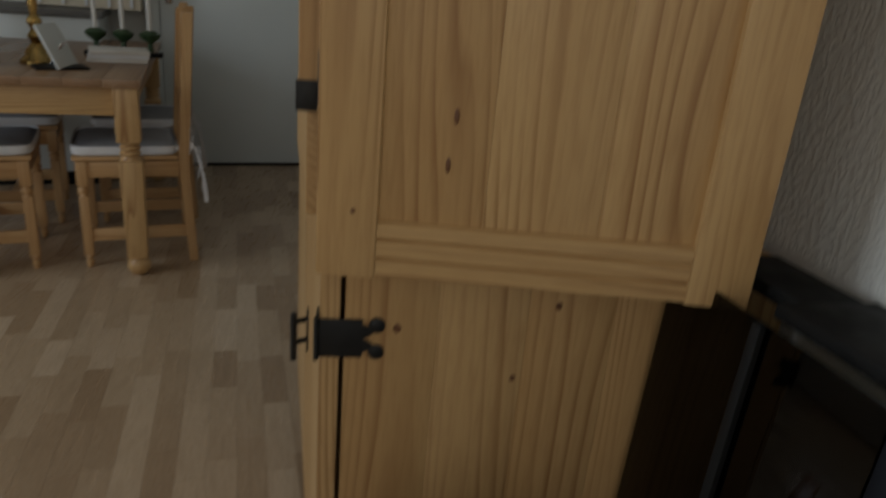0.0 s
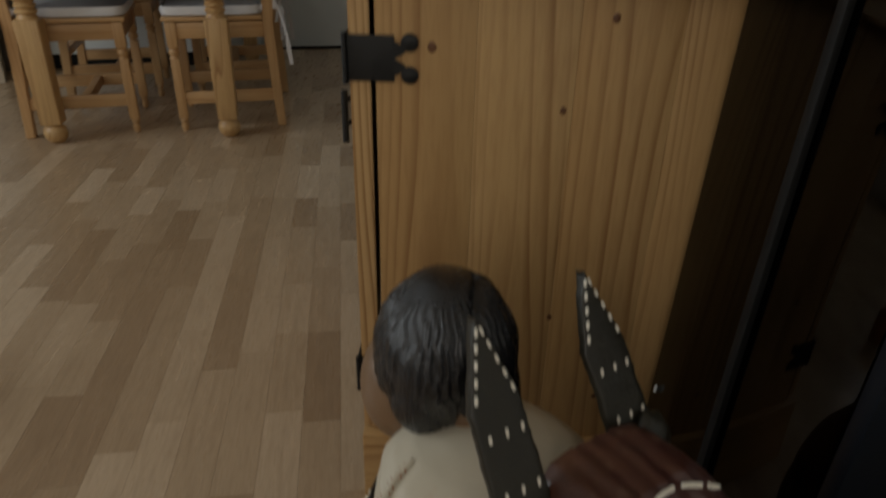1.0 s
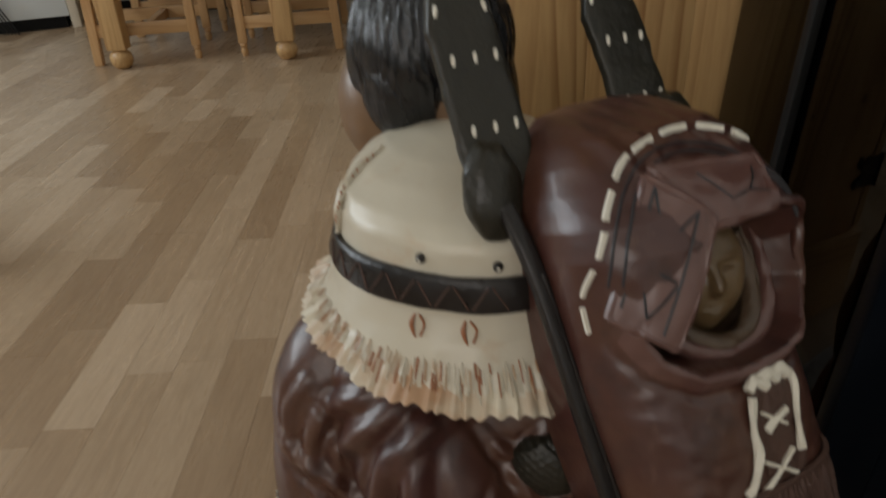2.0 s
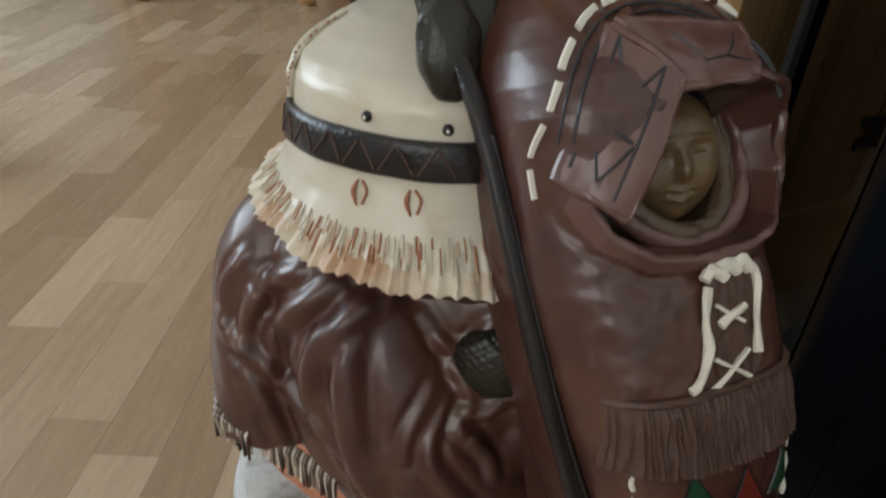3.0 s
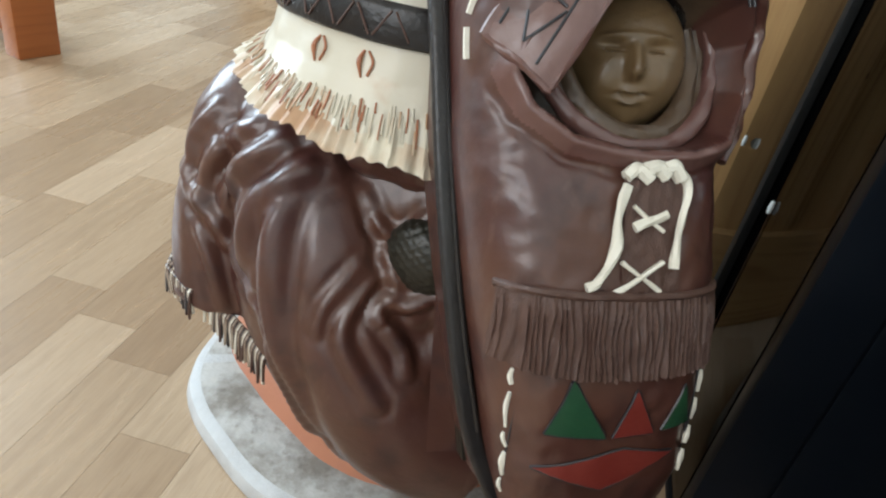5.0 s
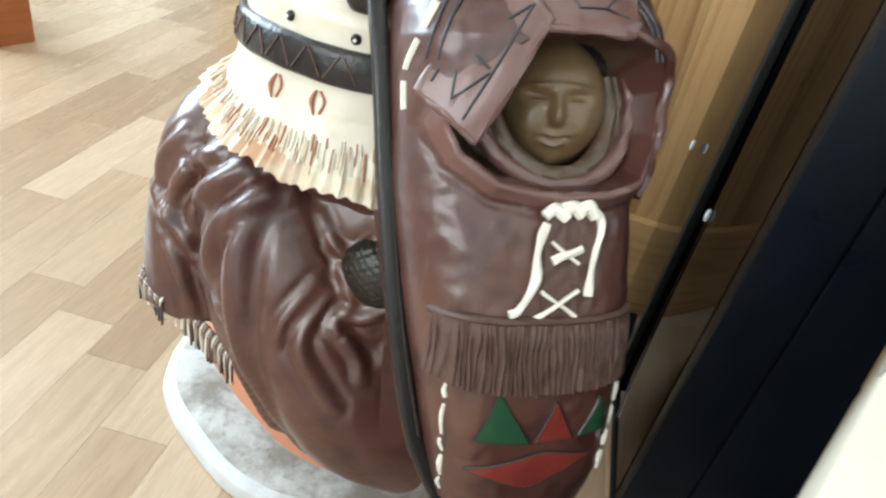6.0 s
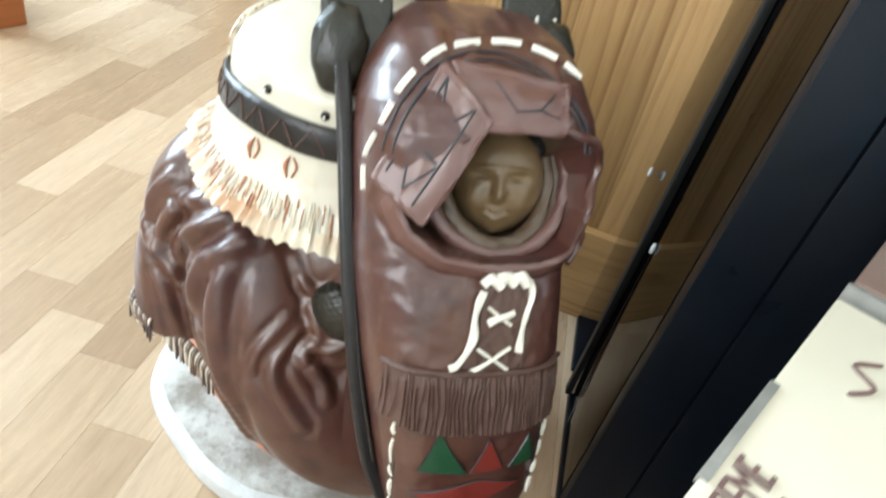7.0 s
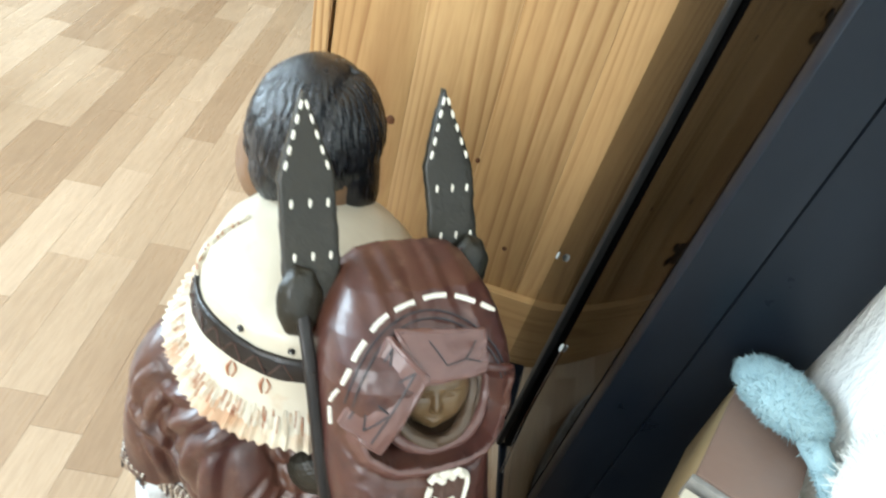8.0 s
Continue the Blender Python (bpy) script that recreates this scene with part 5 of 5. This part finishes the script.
part("candle", lathe(bmesh.new(), [(0.011, 0.371), (0.011, 0.55), (0.004, 0.555)], seg=14), PAPER, candle)
holder = thing("candle_holder", T @ pose(-0.06, 0.70, 0.766), "low dark candle holder with three white candles", "candle holder")
part("bar", boxed((-0.16, -0.03, 0.0), (0.16, 0.03, 0.02), 0.005), BLACK_MATT, holder)
for k in (-0.11, 0.0, 0.11):
    part("cup", lathe(bmesh.new(), [(0.014, 0.021), (0.01, 0.06), (0.04, 0.085), (0.045, 0.10), (0.02, 0.115)], (k, 0, 0), 18), GREEN_LEAF, holder)
    part("candle", lathe(bmesh.new(), [(0.010, 0.116), (0.010, 0.33), (0.003, 0.336)], (k, 0, 0), 12), PAPER, holder)
vase = thing("flower_vase", T @ pose(-0.53, 0.20, 0.766), "dark glass vase with leaves and a pink flower", "vase")
part("body", lathe(bmesh.new(), [(0.045, 0), (0.06, 0.04), (0.065, 0.10), (0.04, 0.19), (0.032, 0.23), (0.042, 0.25)], seg=26), GLASS_DARK, vase)
rl = random.Random(8)
for k in range(22):
    a, r, z = rl.uniform(0, TAU), rl.uniform(0.02, 0.12), rl.uniform(0.26, 0.40)
    c = Vector((r * math.cos(a), r * math.sin(a), z))
    d = Vector((math.cos(a), math.sin(a), rl.uniform(-0.3, 0.6))).normalized()
    s = d.cross(Vector((0, 0, 1))).normalized()
    bm = bmesh.new()
    grid(bm, lambda u, v: c + d * (0.07 * v) + s * ((u - 0.5) * 0.045 * math.sin(math.pi * (0.05 + 0.9 * v))) + Vector((0, 0, 0.012 * math.sin(3 * v) - 0.02 * abs(u - 0.5))), 5, 7, False)
    part("leaf", bm, GREEN_LEAF, vase)
part("flower", egg(bmesh.new(), (0.13, 0.10, 0.36), (0.045, 0.045, 0.04), 40, 26, shape=lambda d: 1 + 0.14 * math.sin(7 * math.atan2(d.y, d.x) + 5 * d.z)), PINK, vase, "round pink flower head")
part("stalk", tube(bmesh.new(), [(0.02, 0.01, 0.20), (0.08, 0.06, 0.30), (0.13, 0.10, 0.34)], 0.004, 10, 6), GREEN_LEAF, vase)

# furniture along the far walls
dresser = thing("white_dresser", FAR @ pose(-1.15, -0.26, 0), "white kitchen dresser with a dark oven window", "dresser")
part("body", boxed((-0.50, -0.22, 0.08), (0.40, 0.26, 0.88), 0.004), WHITE_PAINT, dresser)
part("plinth", boxed((-0.48, -0.19, 0.0), (0.38, 0.26, 0.078), 0.002), BLACK_MATT, dresser)
part("oven_window", boxed((-0.10, -0.228, 0.40), (0.25, -0.2215, 0.66), 0.003), BLACK, dresser)
part("handle", tube(bmesh.new(), [(-0.12, -0.25, 0.74), (0.27, -0.25, 0.74)], 0.008, 4, 10), CHROME, dresser)
part("worktop", boxed((-0.52, -0.24, 0.882), (0.42, 0.26, 0.915), 0.003), GREY_PAINT, dresser)
tall = thing("cream_wardrobe", FAR @ pose(-0.80, -0.16, 0), "cream cupboard with narrow vertical white battens", "cupboard")
part("body", boxed((-0.30, -0.10, 0.92), (0.24, 0.15, 1.9), 0.004), CREAM_PAINT, tall)
for k in range(5):
    part("batten", boxed((-0.25 + k * 0.11, -0.112, 0.93), (-0.235 + k * 0.11, -0.1015, 1.88), 0.002), PIPING, tall)
shelf = thing("grey_sideboard", FAR @ pose(-1.85, -0.30, 0), "dark grey sideboard with mauve cloth on it", "sideboard")
part("body", boxed((-0.35, -0.2, 0.0), (0.12, 0.28, 1.05), 0.005), GREY_PAINT, shelf)
part("cloth", boxed((-0.30, -0.215, 0.75), (0.05, -0.202, 1.057), 0.004), MAUVE, shelf)
side = thing("white_cupboard", pose(-2.40, 2.46, 0, 0, 0, 31), "low white cupboard with a dark plinth", "cupboard")
part("body", boxed((-0.45, 0.0, 0.06), (0.18, 0.42, 0.80), 0.004), WHITE_PAINT, side)
part("plinth", boxed((-0.43, 0.02, 0.0), (0.16, 0.42, 0.058), 0.002), BLACK_MATT, side)
part("corner_post", boxed((0.182, -0.004, 0.0), (0.225, 0.40, 0.80), 0.004), CREAM_PAINT, side)
stand = thing("wire_stand", pose(-2.52, 2.24, 0), "black bent wire stand on the floor", "stand")
for k in range(5):
    part("wire", tube(bmesh.new(), [(0.02 * k - 0.1, 0.0, 0.006), (0.02 * k - 0.10, 0.02, 0.10 + 0.02 * k), (0.02 * k - 0.04, 0.06, 0.22), (0.02 * k, 0.10, 0.10), (0.02 * k + 0.03, 0.12, 0.006)], 0.004, 22, 6), IRON, stand)
stool = thing("low_wooden_bench", pose(-0.940, 0.185, 0, 0, 0, 80), "low reddish-brown wooden furniture foot", "furniture")
part("foot", boxed((-0.055, 0.0, 0.0), (0.035, 0.05, 0.13), 0.004), RED_WOOD, stool)
part("beam", boxed((-0.055, 0.052, 0.05), (0.035, 0.40, 0.13), 0.004), RED_WOOD, stool)

# ---- laminate strips ----
STRIP = 0.0722
rng = random.Random(21)
shared = {}
near, far_bm = [], bmesh.new()


def strip_mesh(length):
    key = round(length, 2)
    if key not in shared:
        bm = bmesh.new()
        h, g = STRIP / 2 - 0.00008, key / 2 - 0.00008
        lo = [bm.verts.new((x * h, y * g, -0.0035)) for x, y in ((-1, -1), (1, -1), (1, 1), (-1, 1))]
        hi = [bm.verts.new((x * (h - 0.00012), y * (g - 0.00012), 0.0)) for x, y in ((-1, -1), (1, -1), (1, 1), (-1, 1))]
        bm.faces.new(hi)
        for i in range(4):
            bm.faces.new((lo[i], lo[(i + 1) % 4], hi[(i + 1) % 4], hi[i]))
        shared[key] = finish(bm, "strip", LAMINATE, False)
    return shared[key]


far_v, far_f = [], []
for col in range(-58, 26):
    y = -3.6 + rng.uniform(0, 0.4)
    while y < 4.4:
        length = rng.choice((0.22, 0.27, 0.30, 0.31, 0.34, 0.40))
        c = ROOM @ Vector(((col + 0.5) * STRIP, y + length / 2, 0))
        if -3.35 < c.x < EAST_X - 0.02 and -2.95 < c.y < 4.5:
            d = (c - Vector((-0.25, 0.25, 0))).length
            near.append((d, c, length))
        y += length
near.sort(key=lambda q: q[0])
for d, c, length in near[:300]:
    ob = new("strip", strip_mesh(length))
    ob.parent = floor
    ob.matrix_basis = pose(c.x, c.y, 0, 0, 0, 9.5)
for d, c, length in near[300:]:
    h, g, n0 = STRIP / 2 - 0.0001, length / 2 - 0.0001, len(far_v)
    q = pose(c.x, c.y, 0, 0, 0, 9.5)
    far_v += [q @ Vector((x * h, y * g, z)) for z in (-0.0035, 0) for x, y in ((-1, -1), (1, -1), (1, 1), (-1, 1))]
    far_f += [(n0 + 4, n0 + 5, n0 + 6, n0 + 7)] + [(n0 + i, n0 + (i + 1) % 4, n0 + 4 + (i + 1) % 4, n0 + 4 + i) for i in range(4)]
me = bpy.data.meshes.new("far_strips")
me.from_pydata(far_v, [], far_f)
me.materials.append(LAMINATE_FAR)
rest = new("far_strips", me)
rest.parent = floor
tagged(rest, kind="stuff")
